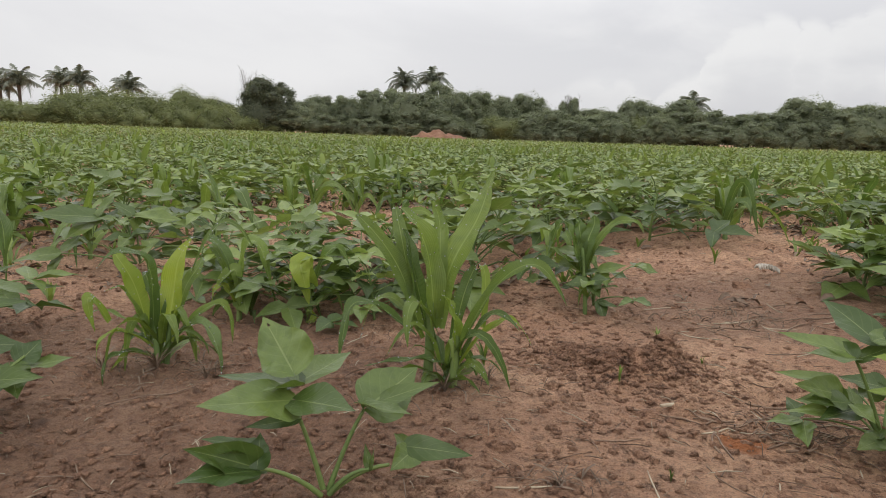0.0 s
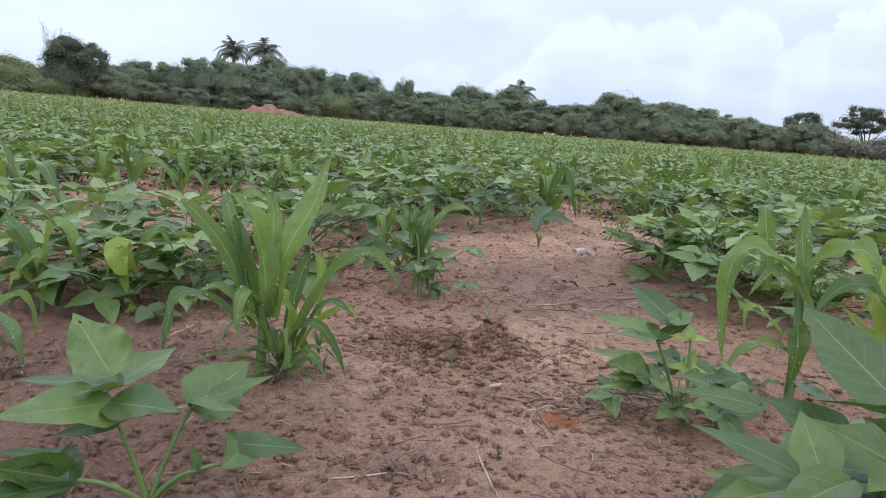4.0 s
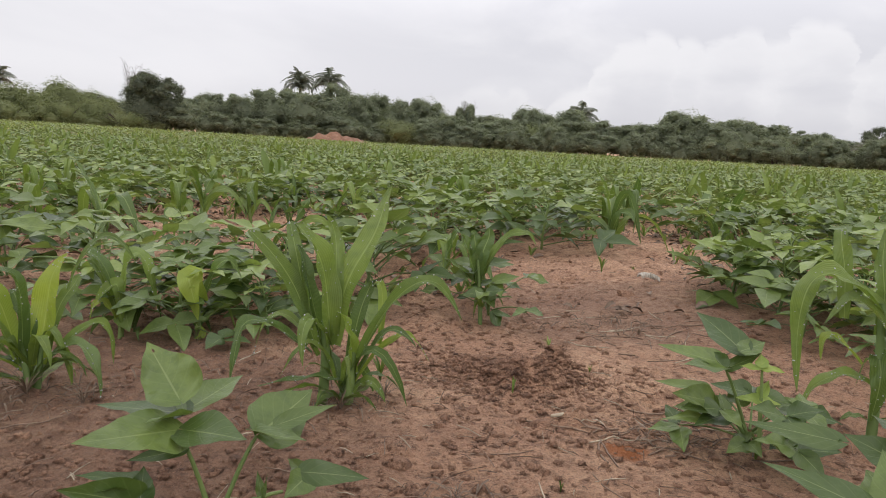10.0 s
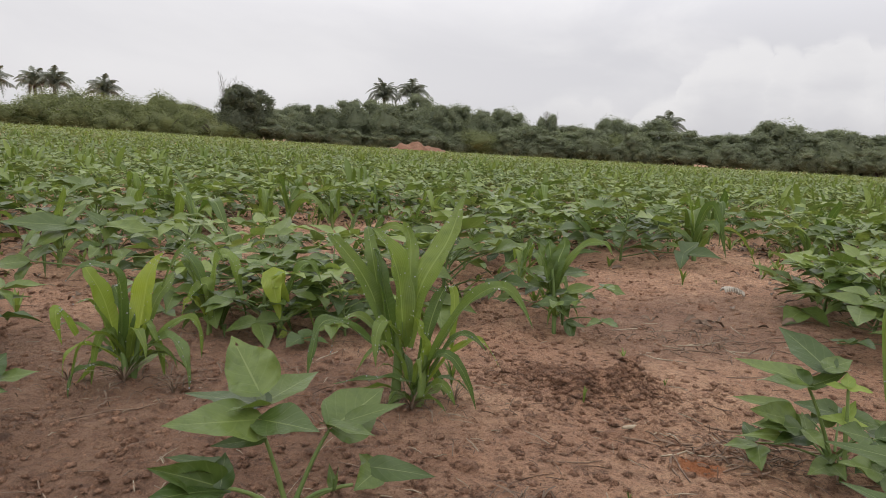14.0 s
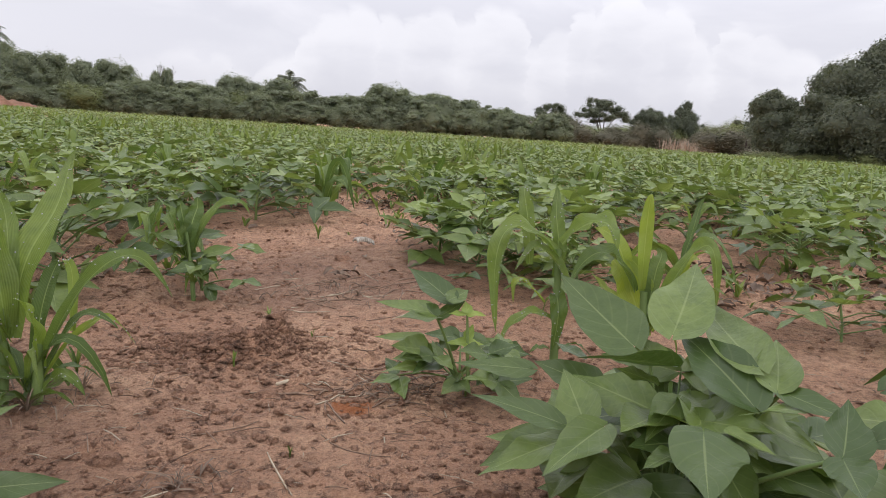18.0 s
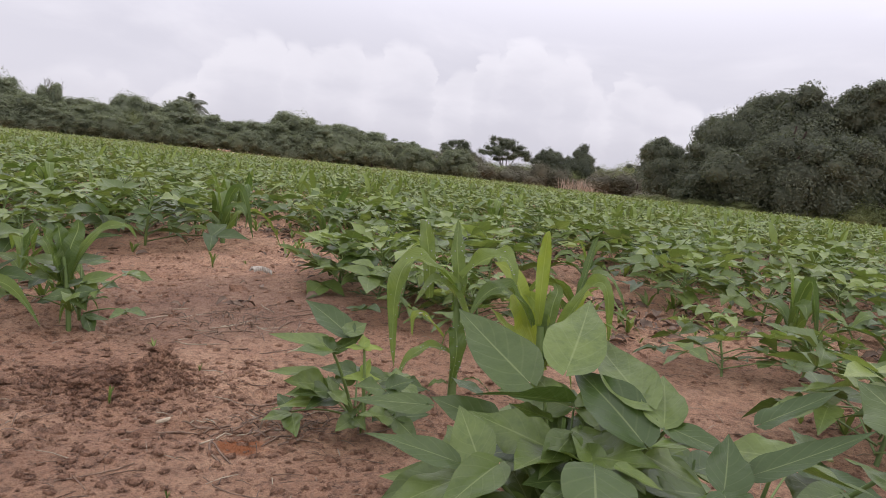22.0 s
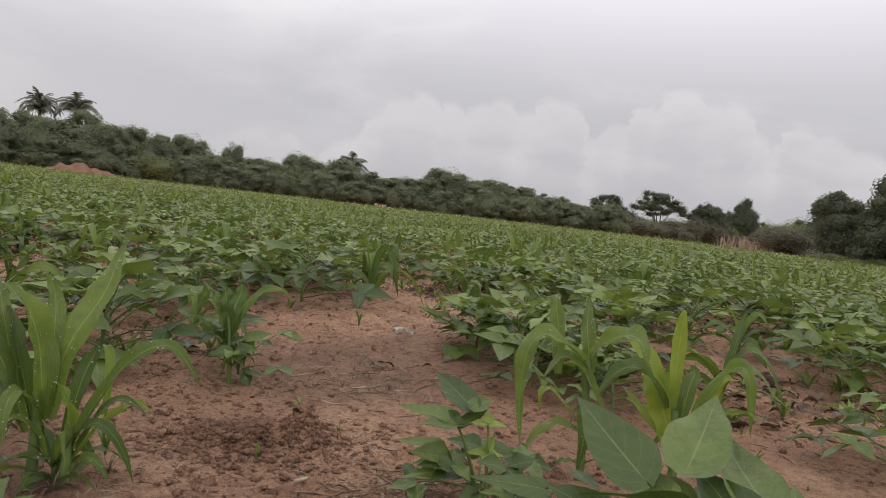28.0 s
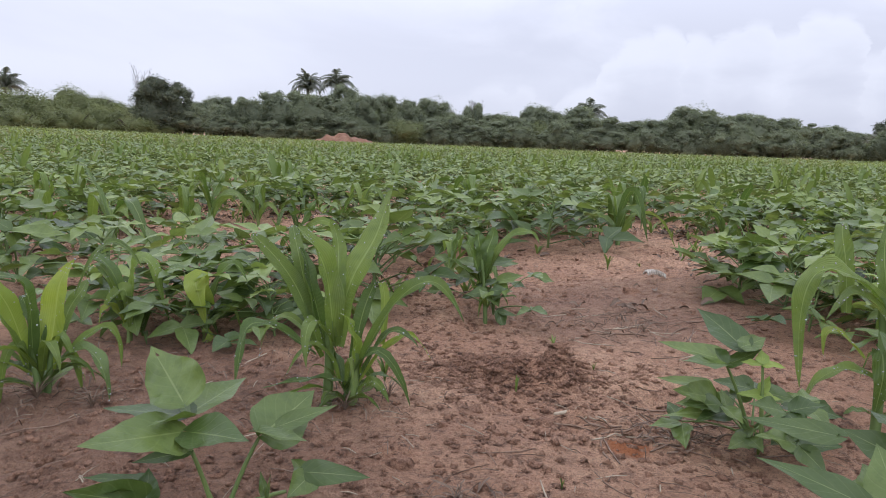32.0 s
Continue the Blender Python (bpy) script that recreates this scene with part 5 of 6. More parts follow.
def frond_geo(rng, length, droop):
    pts = bezier((0, 0, 0), (length * 0.5, 0, length * (0.42 - droop * 0.2)), (length * 0.95, 0, length * (0.35 - droop)), 9)
    g = Geo()
    v, f = tube_geo(pts, list(np.linspace(0.04, 0.01, 9)), 3)
    g.add(v, f)
    for i in range(26):
        k = (i + 1) / 27
        p = np.array([np.interp(k, np.linspace(0, 1, 9), pts[:, c]) for c in range(3)])
        s = length * 0.25 * math.sin(math.pi * min(1, k * 0.9 + 0.1)) + 0.1
        for side in (-1, 1):
            tip = p + (s * 0.5, side * s * 0.8, -s * rng.uniform(0.25, 0.7))
            w_ = 0.085
            g.add([p - (w_, 0, 0), p + (w_, 0, 0), tip + (0.02, 0, 0), tip - (0.02, 0, 0)], [[0, 1, 2, 3]])
    return g


FROND_R = random.Random(12)
FRONDS = [frond_geo(FROND_R, 2.5, d).mesh("frond", [PALM_LEAF_HAZED], False) for d in (-0.05, 0.25, 0.5, 0.7)]


def palm(x, y, width, tall):
    ob = thing("palm_tree", x, y, float(slope(x, y)) - 0.1, "tall feathery palm rising behind the scrub", "palm", "palms")
    top = tall - 1.95
    v, f = tube_geo([(0, 0, 0), (0.1, 0, top * 0.5), (0.05, 0, top)], [0.22, 0.17, 0.2], 8)
    part("trunk", Geo().add(v, f).mesh("trunk", [BARK]), ob)
    for i in range(22):
        part("frond", FRONDS[(i * 7) % 4], ob, m=Matrix.Translation((0.05, 0, top)) @ Matrix.Rotation(i * 2.4 + x, 4, "Z") @ pose(0, 0, 0, 0, -46 + i * 3.9, 0))


palm(-57.9, 75.3, 0.0, 6.9)
palm(-57.0, 82.2, 0.0, 6.2)
palm(-53.7, 80.8, 0.0, 6.7)
palm(-54.1, 90.0, 0.0, 7.4)
palm(-51.2, 89.4, 0.0, 7.5)
palm(-44.8, 89.4, 0.0, 6.9)
palm(-8.8, 91.6, 0.0, 8.9)
palm(-5.0, 89.9, 0.0, 9.1)
palm(26.4, 83.9, 0.0, 6.5)
scrub(-57.4, 62.7, 9.9, 2.5)
scrub(-50.7, 61.9, 9.3, 2.4)
scrub(-45.0, 61.2, 7.6, 2.1)
scrub(-44.1, 66.8, 6.6, 3.0)
scrub(-39.6, 62.5, 5.5, 2.1)
scrub(-37.8, 68.2, 6.5, 4.3)
scrub(-34.3, 69.0, 5.8, 4.2)
scrub(-30.7, 70.6, 5.1, 4.0)
scrub(-29.9, 76.4, 5.5, 4.7)
scrub(-26.1, 71.4, 3.8, 3.1)
dark(-20.3, 69.1, 6.5, 5.5)
bush(-22.2, 97.5, 5.8, 5.3)
bush(-13.8, 72.7, 4.9, 4.5)
bush(-11.2, 75.2, 5.7, 5.0)
bush(-9.5, 81.4, 6.1, 6.0)
bush(-5.6, 73.8, 6.1, 4.9)
bush(-4.3, 83.9, 5.6, 6.8)
bush(-2.0, 76.0, 5.1, 5.2)
bush(0.4, 78.0, 5.2, 5.4)
bush(3.5, 75.9, 4.4, 4.9)
bush(6.6, 79.7, 5.3, 5.4)
scrub(4.2, 71.9, 4.8, 3.1)
bush(7.8, 72.6, 5.5, 3.5)
bush(11.0, 77.2, 2.9, 5.0)
bush(11.1, 73.2, 4.9, 3.4)
bush(14.6, 74.6, 5.7, 3.6)
bush(19.8, 81.6, 5.6, 5.3)
scrub(19.2, 72.5, 4.4, 3.3)
bush(22.6, 73.6, 6.1, 5.0)
bush(25.9, 73.6, 5.2, 3.8)
bush(29.0, 73.5, 5.3, 3.7)
bush(30.9, 70.5, 5.4, 4.2)
bush(34.4, 72.2, 6.6, 5.3)
bush(37.1, 69.8, 6.6, 4.5)
bush(40.0, 69.3, 6.0, 4.6)
bush(40.3, 71.4, 6.5, 4.8)
bush(44.3, 70.2, 6.6, 4.5)
bush(48.1, 70.1, 5.1, 4.2)
scrub(50.0, 67.5, 5.0, 2.9)
scrub(54.0, 66.9, 5.7, 2.4)
scrub(59.6, 67.5, 6.7, 3.0)
scrub(61.6, 62.8, 6.6, 3.1)
acacia(59.7, 73.9, 5.1, 5.8)
acacia(63.5, 67.9, 6.8, 6.8)
dark(58.3, 54.8, 4.5, 4.6)
dark(63.5, 54.9, 4.7, 5.4)
scrub(74.8, 58.5, 7.1, 4.6)
dark(54.3, 37.5, 5.3, 5.3)
scrub(60.5, 44.4, 3.7, 3.5)

# A looser row behind and low growth before the trees close the gaps.
for i in range(20):
    a = radians(-24 + i * 3.1)
    d = GROVE.uniform(88, 98)
    bush(d * math.sin(a), d * math.cos(a), GROVE.uniform(6, 8), GROVE.uniform(3.2, 4.4))
for i in range(26):
    a = radians(-46 + i * 3.4)
    d = 70.5 + GROVE.uniform(-1, 1.5)
    (scrub if i < 9 else bush)(d * math.sin(a), d * math.cos(a), GROVE.uniform(3, 4.5), GROVE.uniform(2.0, 3.2))
for i in range(14):
    a = radians(38 + i * 1.5)
    d = 80 + 4 * math.sin(i * 2.2)
    (dry if i % 3 else scrub)(d * math.sin(a), d * math.cos(a), GROVE.uniform(4.5, 6), GROVE.uniform(2.2, 3.6))
for i in range(12):
    a = radians(54 + i * 2.6)
    (dry if i < 4 else scrub)(57 * math.sin(a), 57 * math.cos(a), GROVE.uniform(4, 6), GROVE.uniform(1.6, 2.6))
for i in range(7):
    a = radians(70 + i * 2.9)
    scrub(66 * math.sin(a), 66 * math.cos(a), GROVE.uniform(4, 6), GROVE.uniform(2.0, 3.4))


def big_tree(x, y):
    """A spreading tree: boughs as (x, y, z, radius), each broken up into smaller leafy heads."""
    rng = random.Random(33)
    boughs = [(-3.0, 3.6, 3.6, 1.3), (-0.6, 3.4, 5.0, 2.1), (1.4, 2.0, 5.8, 2.2), (1.5, -0.7, 6.3, 2.0), (2.3, -2.5, 6.6, 1.7), (2.0, -4.4, 7.9, 0.8), (2.7, -3.5, 7.3, 1.4), (2.3, -5.5, 5.1, 1.1), (3.4, -5.6, 4.2, 0.9), (-3.7, 2.9, 1.8, 1.7), (-3.6, 0.6, 2.3, 2.1), (-2.4, -1.6, 2.5, 2.4), (-0.5, -3.7, 3.0, 2.2), (2.1, -4.9, 3.4, 1.6), (2.8, -3.9, 5.3, 1.7), (-1.9, 7.4, 3.4, 1.3), (-1.5, 8.6, 3.6, 0.8), (-2.5, 6.5, 1.7, 1.6), (-3.3, 4.1, 1.0, 1.3), (-0.9, -0.2, 1.5, 1.4), (1.2, -2.4, 1.6, 1.4), (3.1, -4.6, 1.9, 1.3), (3.1, 0.7, 4.7, 2.5)]
    ob = thing("tree", x, y, float(slope(x, y)) - 0.1, "huge spreading dark green tree with a dense crown", "tree")
    part("trunk", limbs_geo(rng, 5.6, 4.6, 12, 0.28).mesh("trunk", [BARK]), ob)
    lobes = []
    for bx, by, bz, r in boughs:
        r = r * 1.1
        lobes.append((bx, by, max(bz, r * 0.8), r * 0.80, r * 0.95, r * 0.78))
        for i in range(7):
            a, e = i * 2.4 + rng.uniform(-0.4, 0.4), rng.uniform(-0.5, 1.35)
            d, q = r * math.cos(e) * 0.72, r * rng.uniform(0.28, 0.46)
            lobes.append((bx + math.sin(a) * d, by + math.cos(a) * d, max(bz + r * 0.72 * math.sin(e), q), q, q, q * rng.uniform(0.7, 1.0)))
    for i in range(12):
        a = i * 0.524
        lobes.append((math.sin(a) * 3.4, math.cos(a) * 4.2, 1.3, 1.5, 1.5, 1.4))
    lobes += [(-1.5, 4.6, 2.6, 1.6, 1.6, 1.9), (0.4, -0.4, 4.4, 3.2, 3.2, 2.4)]
    part("crown", crown_geo(rng, lobes, 170000, 0.078, 0.66).mesh("crown", [DARK_LEAF]), ob)


big_tree(43.2, 20.8)
for i in range(9):
    a = radians(55 + i * 2.4)
    scrub(45 * math.sin(a), 45 * math.cos(a), GROVE.uniform(2.2, 3.2), GROVE.uniform(0.7, 1.2))
for x, y, wide, tall in ((44.5, 14.0, 4.0, 2.2), (46.5, 11.5, 4.5, 2.6), (43.0, 15.6, 3.0, 1.4), (48.0, 8.5, 5.0, 2.8), (50.5, 13.0, 6.0, 3.6)):
    scrub(x, y, wide, tall)
bare(-22.3, 69.3, 2.6, 6.9)
bare(11.2, 77.0, 2.4, 5.6)


# ---- the soil heap ----
def earth_mound(x, y, width, tall):
    n, k = 26, 60
    a, r = np.meshgrid(np.linspace(0, 2 * np.pi, k, endpoint=False), np.linspace(0, 1, n))
    px, py = r * np.sin(a) * width * 0.5, r * np.cos(a) * width * 0.36
    z = tall * (1 - smooth(r, 0.35, 1.0)) * (0.25 + 1.0 * value_noise(px * 1.1 + 9, py * 1.1, 3)) + 0.9 * (value_noise(px * 2.1, py * 2.1, 8) - 0.5) * (1 - r) + 0.5 * (value_noise(px * 3.2, py * 3.2, 4) - 0.5) * (1 - r) + 0.08 * value_noise(px * 9, py * 9, 5) * (1 - r)
    v = np.stack([px, py, z - 0.06], -1).reshape(-1, 3)
    i, j = np.meshgrid(np.arange(n - 1), np.arange(k), indexing="ij")
    j2 = (j + 1) % k
    f = np.stack([i * k + j, (i + 1) * k + j, (i + 1) * k + j2, i * k + j2], -1).reshape(-1, 4)
    ob = new("earth_mound", quad_mesh("earth_mound", v, f, v[:, :2], np.zeros(len(f)), [HEAP]))
    ob.location = (x, y, float(slope(x, y)))
    tagged(ob, "heap of dug orange-red earth in the field", "mound")


earth_mound(-2.7, 61.0, 7.6, 0.7)


# ---- crumbs, litter and weeds on the ground ----
LITTER = random.Random(77)
NP = np.random.RandomState(3)


def lump_geo(seed):
    """A rough lump of soil of radius one."""
    nr = np.random.RandomState(seed)
    th, ph = np.meshgrid(np.linspace(0.15, np.pi - 0.15, 5), np.linspace(0, 2 * np.pi, 7)[:-1], indexing="ij")
    r = 1 + 0.3 * nr.randn(*th.shape)
    v = np.stack([r * np.sin(th) * np.cos(ph), r * np.sin(th) * np.sin(ph), 0.75 * r * np.cos(th)], -1).reshape(-1, 3)
    i, j = np.meshgrid(np.arange(4), np.arange(6), indexing="ij")
    j2 = (j + 1) % 6
    f = np.stack([i * 6 + j, (i + 1) * 6 + j, (i + 1) * 6 + j2, i * 6 + j2], -1).reshape(-1, 4)
    f = np.concatenate([f, [[0, 1, 2, 3], [3, 4, 5, 0], [27, 26, 25, 24], [24, 29, 28, 27]]])
    return v, f


def turned(v, nr):
    q = nr.randn(4)
    q /= np.linalg.norm(q)
    a, b, c, d = q
    m = np.array([[1 - 2 * (c * c + d * d), 2 * (b * c - a * d), 2 * (b * d + a * c)], [2 * (b * c + a * d), 1 - 2 * (b * b + d * d), 2 * (c * d - a * b)], [2 * (b * d - a * c), 2 * (c * d + a * b), 1 - 2 * (b * b + c * c)]])
    return v @ m.T


def strewn(count, r0, r1, power=1.0):
    """Places in front of the camera's stand, nearer ones denser."""
    r = r0 + (r1 - r0) * NP.rand(count) ** power
    a = np.radians(-46 + 126 * NP.rand(count))
    return r * np.sin(a), r * np.cos(a)


def soil_crumbs(count):
    cube = np.array([(x, y, z) for x in (-1, 1) for y in (-1, 1) for z in (-1, 1)], float) * 0.62
    faces = np.array([(0, 1, 3, 2), (4, 6, 7, 5), (0, 4, 5, 1), (2, 3, 7, 6), (0, 2, 6, 4), (1, 5, 7, 3)])
    lumps = [(cube * (1 + 0.35 * NP.randn(8, 3)), faces) for _ in range(12)]
    x, y = strewn(count, 0.5, 6.0, 1.6)
    pile = np.arange(count) < count // 18
    x, y = np.where(pile, 0.37 + 0.11 * NP.randn(count), x), np.where(pile, 1.37 + 0.07 * NP.randn(count), y)
    keep = pile | (value_noise(x * 2.6, y * 2.6, 7) + 0.35 * (x < 0.05) + 0.5 * NP.rand(count) > 0.58)
    x, y = x[keep], y[keep]
    z = height(np.append(x, np.zeros(1200)), np.append(y, np.zeros(1200)))[: len(x)]
    V, F, n = [], [], 0
    for i in range(len(x)):
        v, f = lumps[i % 12]
        s = 0.0016 + 0.007 * NP.rand() ** 3.5
        V.append(turned(v, NP) * s * (1.2, 1.2, 0.7) + (x[i], y[i], z[i] + s * 0.15))
        F.append(f + n)
        n += len(v)
    V, F = np.concatenate(V), np.concatenate(F)
    ob = new("soil_crumbs", quad_mesh("soil_crumbs", V, F, V[:, :2], np.zeros(len(F)), [CLOD]))
    tagged(ob, "scattered crumbs of damp brown soil", "soil crumbs", kind="stuff")


soil_crumbs(42000)


def clod(x, y, size, seed):
    v, f = lump_geo(seed)
    nr = np.random.RandomState(seed)
    ob = new("soil_clod", quad_mesh("soil_clod", turned(v, nr) * size * (1.25, 1.05, 0.7), f, v[:, :2], np.zeros(len(f)), [CLOD]))
    ob.location = (x, y, float(ground_z(x, y)[0]) - size * 0.22)
    tagged(ob, "rounded clod of dark reddish soil", "clod", "clods on the bare strip")


for i in range(110):
    k = LITTER.random()
    if k < 0.65:
        x, y = LITTER.gauss(0.36, 0.07), LITTER.gauss(1.37, 0.05)
    else:
        x, y = LITTER.uniform(-0.5, 1.0), LITTER.uniform(0.7, 2.6)
    clod(x, y, 0.005 + (0.013 if k < 0.65 else 0.006) * LITTER.random() ** 2, i)
for x, y, size in ((0.375, 1.12, 0.022), (0.245, 0.80, 0.022), (0.24, 1.16, 0.020), (0.93, 2.16, 0.028), (0.10, 0.93, 0.022)):
    clod(x, y, size, int(x * 1000))


def lying(name, x, y, length, turn, r, mat, label, category, bend=0.1):
    """A straw or twig that lies on the soil."""
    a = radians(turn)
    d = np.array([math.sin(a), math.cos(a)]) * length
    p = [np.array([x, y]) + d * (k - 0.5) + np.array([d[1], -d[0]]) * bend * (1 - (2 * k - 1) ** 2) * 0.5 for k in np.linspace(0, 1, 5)]
    zs = ground_z([q[0] for q in p], [q[1] for q in p])
    if r > 0.0035:
        zs = np.full(5, zs.mean()) + np.linspace(-0.5, 0.5, 5) * (zs[3:].mean() - zs[:2].mean())
    zs = np.maximum(zs, zs.mean() - 0.002)
    pts = [(q[0] - x, q[1] - y, z + r * 0.8) for q, z in zip(p, zs)]
    v, f = tube_geo(pts, [r * 0.8, r, r, r * 0.9, r * 0.6], 5)
    ob = new(name, Geo().add(v, f).mesh(name, [mat]))
    ob.location = (x, y, 0)
    return tagged(ob, label, category, "litter on the bare strip")


stick = lying("dry_stalk_piece", 0.425, 1.155, 0.06, 80, 0.0038, STRAW, "short bleached dry stalk lying on the soil", "dry stalk", 0.02)
lying("dry_stalk_piece", 0.625, 1.10, 0.05, 55, 0.005, STRAW, "short bleached dry stalk lying on the soil", "dry stalk", 0.02)
for i in range(110):
    near_orange = i < 44
    if near_orange:
        x, y, t = LITTER.gauss(0.54, 0.09), LITTER.gauss(1.07, 0.05), LITTER.gauss(85, 45)
    elif i < 86:
        x, y, t = LITTER.gauss(0.78, 0.12), LITTER.gauss(1.75, 0.12), LITTER.gauss(80, 40)
    else:
        x, y, t = LITTER.uniform(-0.6, 0.95), LITTER.uniform(0.65, 2.2), LITTER.uniform(0, 180)
    pale = LITTER.random() < 0.3
    lying("straw" if pale else "twig", x, y, LITTER.uniform(0.03, 0.13), t, LITTER.uniform(0.0011, 0.0016 if pale else 0.0023), STRAW if pale else TWIG, "thin pale straw lying on the soil" if pale else "thin weathered brown twig lying on the soil", "straw" if pale else "twig", LITTER.uniform(-0.25, 0.25))
lying("twig", 0.27, 0.985, 0.11, 78, 0.0012, TWIG, "thin weathered brown twig lying on the soil", "twig", 0.12)
lying("twig", 0.43, 0.86, 0.13, 150, 0.001, TWIG, "thin weathered brown twig lying on the soil", "twig", 0.3)
lying("twig", -0.50, 1.06, 0.16, 60, 0.0014, TWIG, "thin weathered brown twig lying on the soil", "twig", -0.2)


def straws(count):
    x, y = strewn(count, 0.6, 7.0, 1.4)
    z = height(np.append(x, np.zeros(1200)), np.append(y, np.zeros(1200)))[: len(x)]
    g = Geo()
    for i in range(count):
        a, l, r = NP.rand() * 6.28, 0.012 + 0.05 * NP.rand() ** 2, 0.0004 + 0.0008 * NP.rand()
        d = np.array([math.sin(a), math.cos(a), 0.1 * NP.randn()]) * l
        c = np.array([x[i], y[i], z[i] + 0.003])
        v, f = tube_geo([c - d * 0.5, c + (0, 0, 0.002), c + d * 0.5], [r, r, r * 0.6], 3)
        g.add(v, f, None, int(NP.rand() < 0.35))
    tagged(new("straw_litter", g.mesh("straw_litter", [TWIG, STRAW])), "fine bits of dry straw and twig on the soil", "straw litter", kind="stuff")


straws(3200)


def dead_leaves(count):
    """Shrivelled brown leaves and stubble between the crop plants; their dark colour also deepens the shade."""
    x, y = strewn(count, 2.1, 8.0, 1.2)
    ok = np.array([in_field(a, b) for a, b in zip(x, y)]) | (NP.rand(count) < 0.04)
    x, y = x[ok], y[ok]
    for cx, cy, spread, many in ((0.76, 1.80, 0.12, 170), (0.60, 1.08, 0.08, 70), (-0.52, 1.22, 0.10, 110), (0.0, 1.14, 0.08, 90), (-0.3, 1.55, 0.2, 120), (0.18, 0.83, 0.03, 40)):
        x, y = np.append(x, cx + spread * NP.randn(many)), np.append(y, cy + spread * 0.7 * NP.randn(many))
    z = height(np.append(x, np.zeros(1200)), np.append(y, np.zeros(1200)))[: len(x)]
    g = Geo()
    for i in range(len(x)):
        a, l = NP.rand() * 6.28, (0.02 + 0.05 * NP.rand()) * (1.0 if math.hypot(x[i], y[i]) > 2.1 else 0.55)
        wide = 0.15 + 0.4 * NP.rand() if math.hypot(x[i], y[i]) > 2.1 else 0.04 + 0.10 * NP.rand()
        base = np.array([x[i], y[i], z[i] + 0.003])
        tip = base + (math.sin(a) * l, math.cos(a) * l, 0.012 * NP.rand())
        g.add(*blade_geo(base, (base + tip) / 2 + (0, 0, 0.012 * NP.rand()), tip, l * wide, 3, 1, 0.8, NP.randn()))
    tagged(new("dead_leaves", g.mesh("dead_leaves", [DEAD_LEAF])), "shrivelled dark brown dead leaves between crop plants", "leaf litter", kind="stuff")


dead_leaves(9000)


def husk(x, y):
    """A bleached ribbed husk, curved like a shell."""
    ob = thing("dry_husk", x, y, float(ground_z(x, y)[0]) + 0.006, "bleached ribbed dry husk lying on the soil", "husk")
    ob.rotation_euler = (0, radians(12), radians(20))
    for i in range(9):
        a = -0.9 + i * 0.22
        p = np.array([math.sin(a) * 0.055, 0, math.cos(a) * 0.02 + 0.004])
        v, f = tube_geo([p + (0, -0.014, -0.008), p + (0, -0.006, 0.004), p + (0, 0.006, 0.004), p + (0, 0.014, -0.008)], [0.003, 0.0052, 0.0052, 0.003], 6)
        part("rib", Geo().add(v, f).mesh("rib", [HUSK]), ob)


husk(1.084, 2.335)


DEAD = plain("dead_grass", rgb(0.16, 0.11, 0.075), rgb(0.32, 0.24, 0.17), 30)


def sprout(x, y, tall, blades, name, label, category, group, mat, spread=0.6, thick=0.11):
    g = []
    ob = thing(name, x, y, float(ground_z(x, y)[0]), label, category, group)
    for i in range(blades):
        a = LITTER.uniform(0, 6.28)
        d = tall * spread * LITTER.uniform(0.3, 1)
        tip = (math.sin(a) * d, math.cos(a) * d, tall * LITTER.uniform(0.6, 1.1))
        mid = (tip[0] * 0.35, tip[1] * 0.35, tip[2] * 0.65)
        v, f, uv = blade_geo((0, 0, -0.004), mid, tip, tall * thick, 5, 1, 0.4)
        part("leaf", Geo().add(v, f, uv).mesh("leaf", [mat]), ob)


for x, y, tall, n in ((0.342, 1.245, 0.042, 2), (0.56, 1.42, 0.02, 5), (0.33, 0.86, 0.02, 4), (0.08, 1.3, 0.06, 5), (0.25, 2.2, 0.06, 5), (1.0, 2.6, 0.08, 5), (0.7, 0.98, 0.05, 4)):
    sprout(x, y, tall, n, "grass_sprout", "tiny green grass sprout in bare soil", "grass", "grass sprouts", MAIZE)
for x, y, tall, n in ((0.17, 0.83, 0.016, 22), (m2.location.x, m2.location.y - 0.02, 0.05, 34), (m2.location.x + 0.1, m2.location.y - 0.03, 0.035, 20), (m2.location.x - 0.12, m2.location.y, 0.035, 20), (m1.location.x, m1.location.y - 0.02, 0.04, 26), (m1.location.x + 0.08, m1.location.y + 0.04, 0.035, 20), (m3.location.x, m3.location.y, 0.04, 20), (-0.75, 0.72, 0.045, 20), (0.80, 1.72, 0.03, 18)):
    sprout(x, y, tall, n, "dead_grass_tuft", "matted tuft of dead brown grass roots", "dead grass", "dead grass tufts", DEAD, 2.0, 0.06)


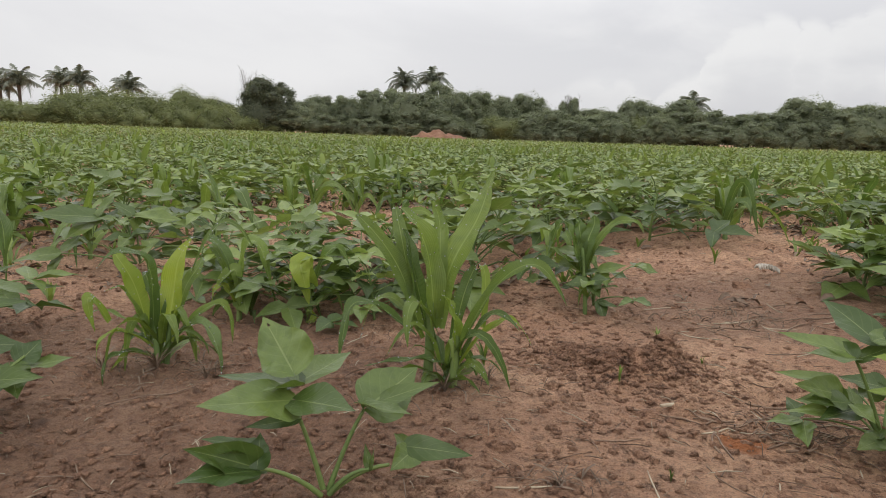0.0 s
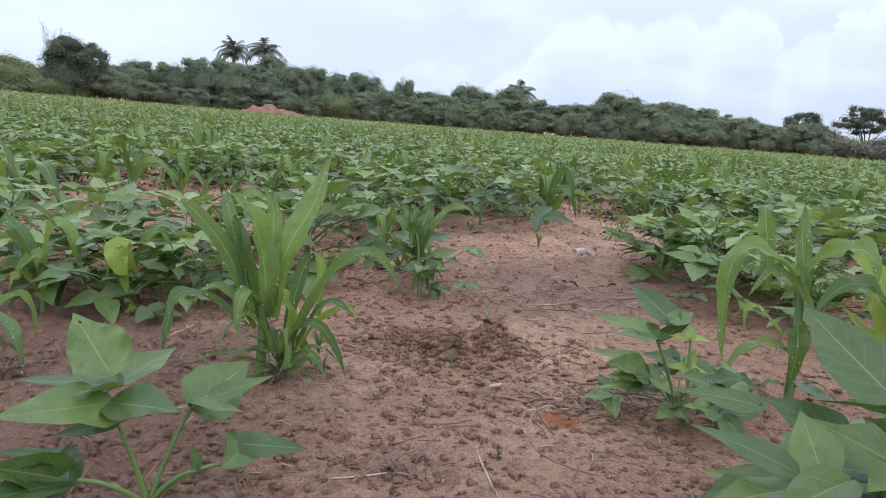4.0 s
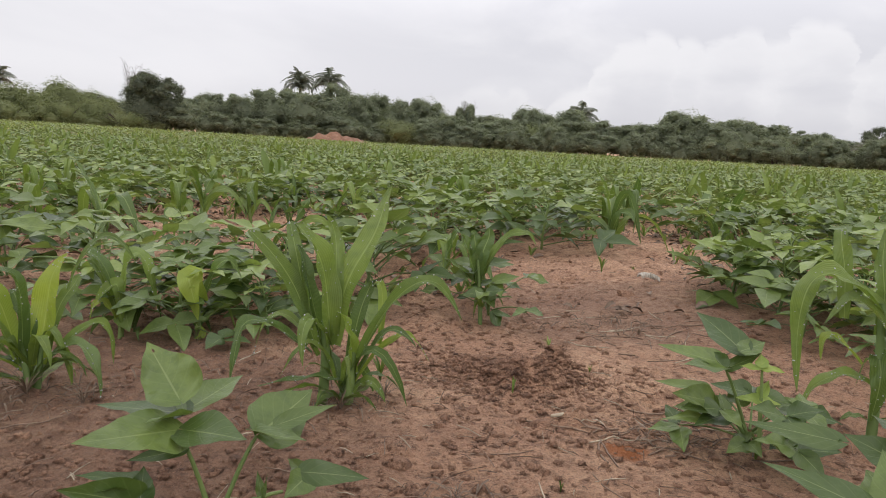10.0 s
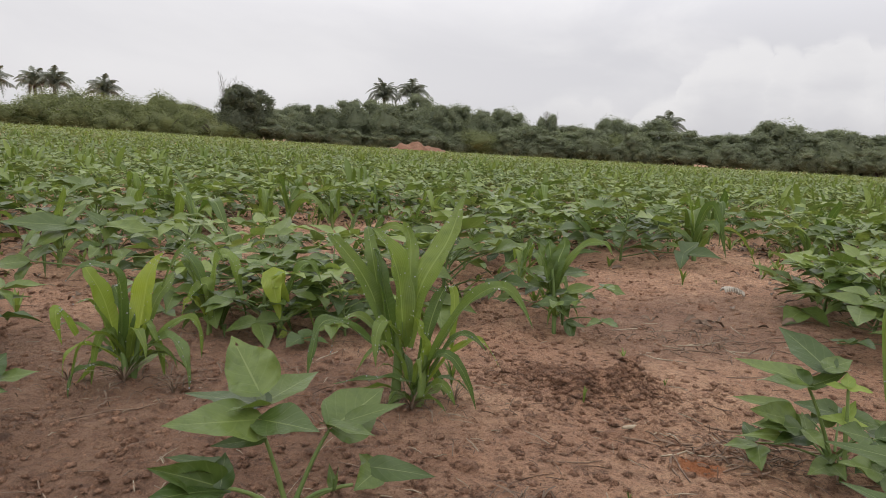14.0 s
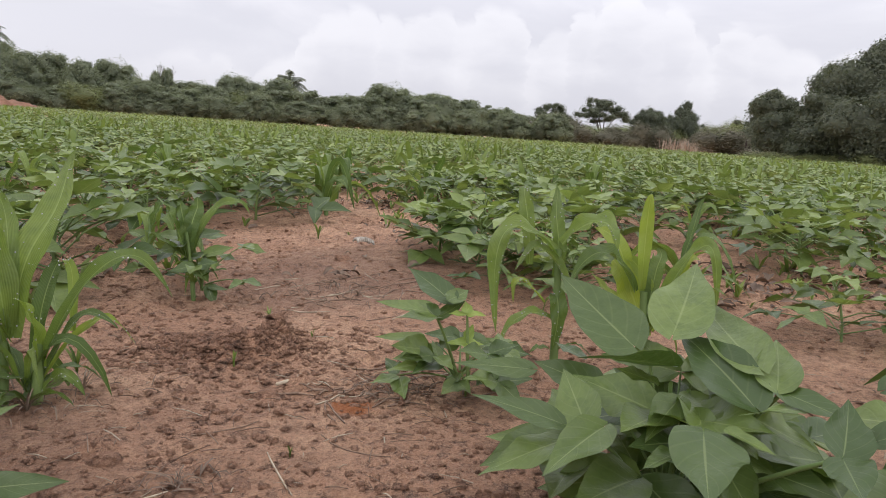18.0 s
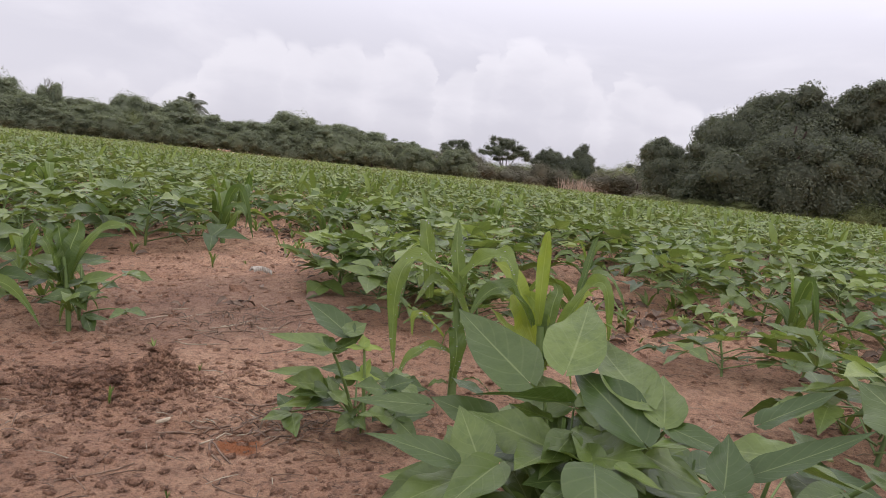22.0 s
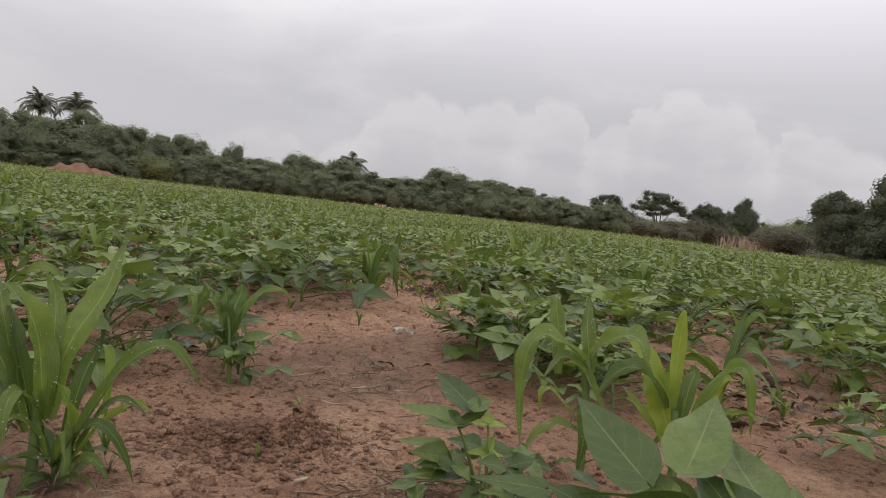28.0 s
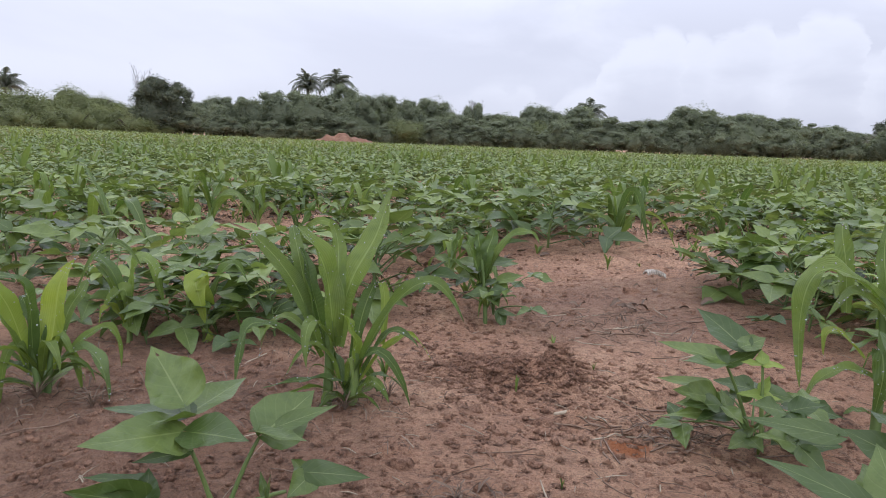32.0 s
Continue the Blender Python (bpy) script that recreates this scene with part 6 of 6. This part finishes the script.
def weeds(count):
    """Small weeds and self-sown sprouts between the crop plants."""
    x, y = strewn(count, 1.7, 13.0, 1.25)
    ok = np.array([in_field(a, b) for a, b in zip(x, y)]) | (NP.rand(count) < 0.02)
    x, y = x[ok], y[ok]
    z = height(np.append(x, np.zeros(1200)), np.append(y, np.zeros(1200)))[: len(x)]
    g = Geo()
    for i in range(len(x)):
        tall = 0.02 + 0.07 * NP.rand() ** 1.5
        for k in range(5):
            a = NP.rand() * 6.28
            d = tall * (0.3 + 0.7 * NP.rand())
            base = np.array([x[i], y[i], z[i] - 0.002])
            tip = base + (math.sin(a) * d, math.cos(a) * d, tall * (0.5 + 0.6 * NP.rand()))
            v, f, uv = blade_geo(base, (base + tip) / 2 + (0, 0, tall * 0.15), tip, tall * 0.2, 2, 1, 0.3)
            g.add(v, f, uv)
    tagged(new("weeds", g.mesh("weeds", [MAIZE_FIELD])), "small green weeds sprouting between crop plants", "weeds", kind="stuff")


weeds(3500)


# ---- reeds, edge grass and the far ridge ----
def tufts(name, spots, tall, count, mat, label, category):
    g = Geo()
    for x, y in spots:
        for _ in range(count):
            a, d = NP.rand() * 6.28, NP.rand() ** 0.7
            b = np.array([x + math.sin(a) * d, y + math.cos(a) * d, 0])
            b[2] = float(slope(b[0], b[1])) - 0.02
            h = tall * (0.5 + 0.6 * NP.rand())
            t = b + (NP.randn() * h * 0.22, NP.randn() * h * 0.22, h)
            v, f, uv = blade_geo(b, (b + t) / 2 + (0, 0, h * 0.06), t, 0.05 + 0.03 * NP.rand(), 3, 1, 0.2)
            g.add(v, f, uv)
    tagged(new(name, g.mesh(name, [mat])), label, category, kind="stuff")


reed_at = [(62 * math.sin(radians(48.3 + i * 0.38)), 62 * math.cos(radians(48.3 + i * 0.38))) for i in range(12)]
tufts("dry_reeds", reed_at, 1.35, 22, REED, "stand of dry pinkish-brown reeds beside trees", "reeds")
tufts("tall_grass", [(-24.5 - i * 0.9, 71.5 - i * 0.25) for i in range(5)] + [(-17.3, 71.5), (-16.6, 71.8)], 1.9, 26, SCRUB_LEAF, "pale tall grass beside the trees", "grass")
edge_at = [((67.5 + 2.5 * math.sin(i * 1.7)) * math.sin(radians(-58 + i * 0.75)), (67.5 + 2.5 * math.sin(i * 1.7)) * math.cos(radians(-58 + i * 0.75))) for i in range(140)]
tufts("edge_grass", edge_at, 0.55, 22, SCRUB_LEAF, "weedy green grass along the field's edge", "grass")


def ridge():
    a = np.radians(np.linspace(-80, 110, 120))
    k = np.linspace(0, 1, 4)
    A, K = np.meshgrid(a, k)
    r = 1500 + 350 * K
    top = 10 + 9 * value_noise(A * 9, A * 0, 3) + 7 * value_noise(A * 40, A * 0, 4)
    v = np.stack([r * np.sin(A), r * np.cos(A), -8 + K**0.7 * (top + 8)], -1).reshape(-1, 3)
    n = len(a)
    i, j = np.meshgrid(np.arange(3), np.arange(n - 1), indexing="ij")
    f = np.stack([i * n + j, i * n + j + 1, (i + 1) * n + j + 1, (i + 1) * n + j], -1).reshape(-1, 4)
    tagged(new("backdrop_ridge", quad_mesh("backdrop_ridge", v, f, v[:, :2], np.zeros(len(f)), [SCRUB_LEAF])), "low wooded ridge on the horizon", "hill", kind="structure")


ridge()
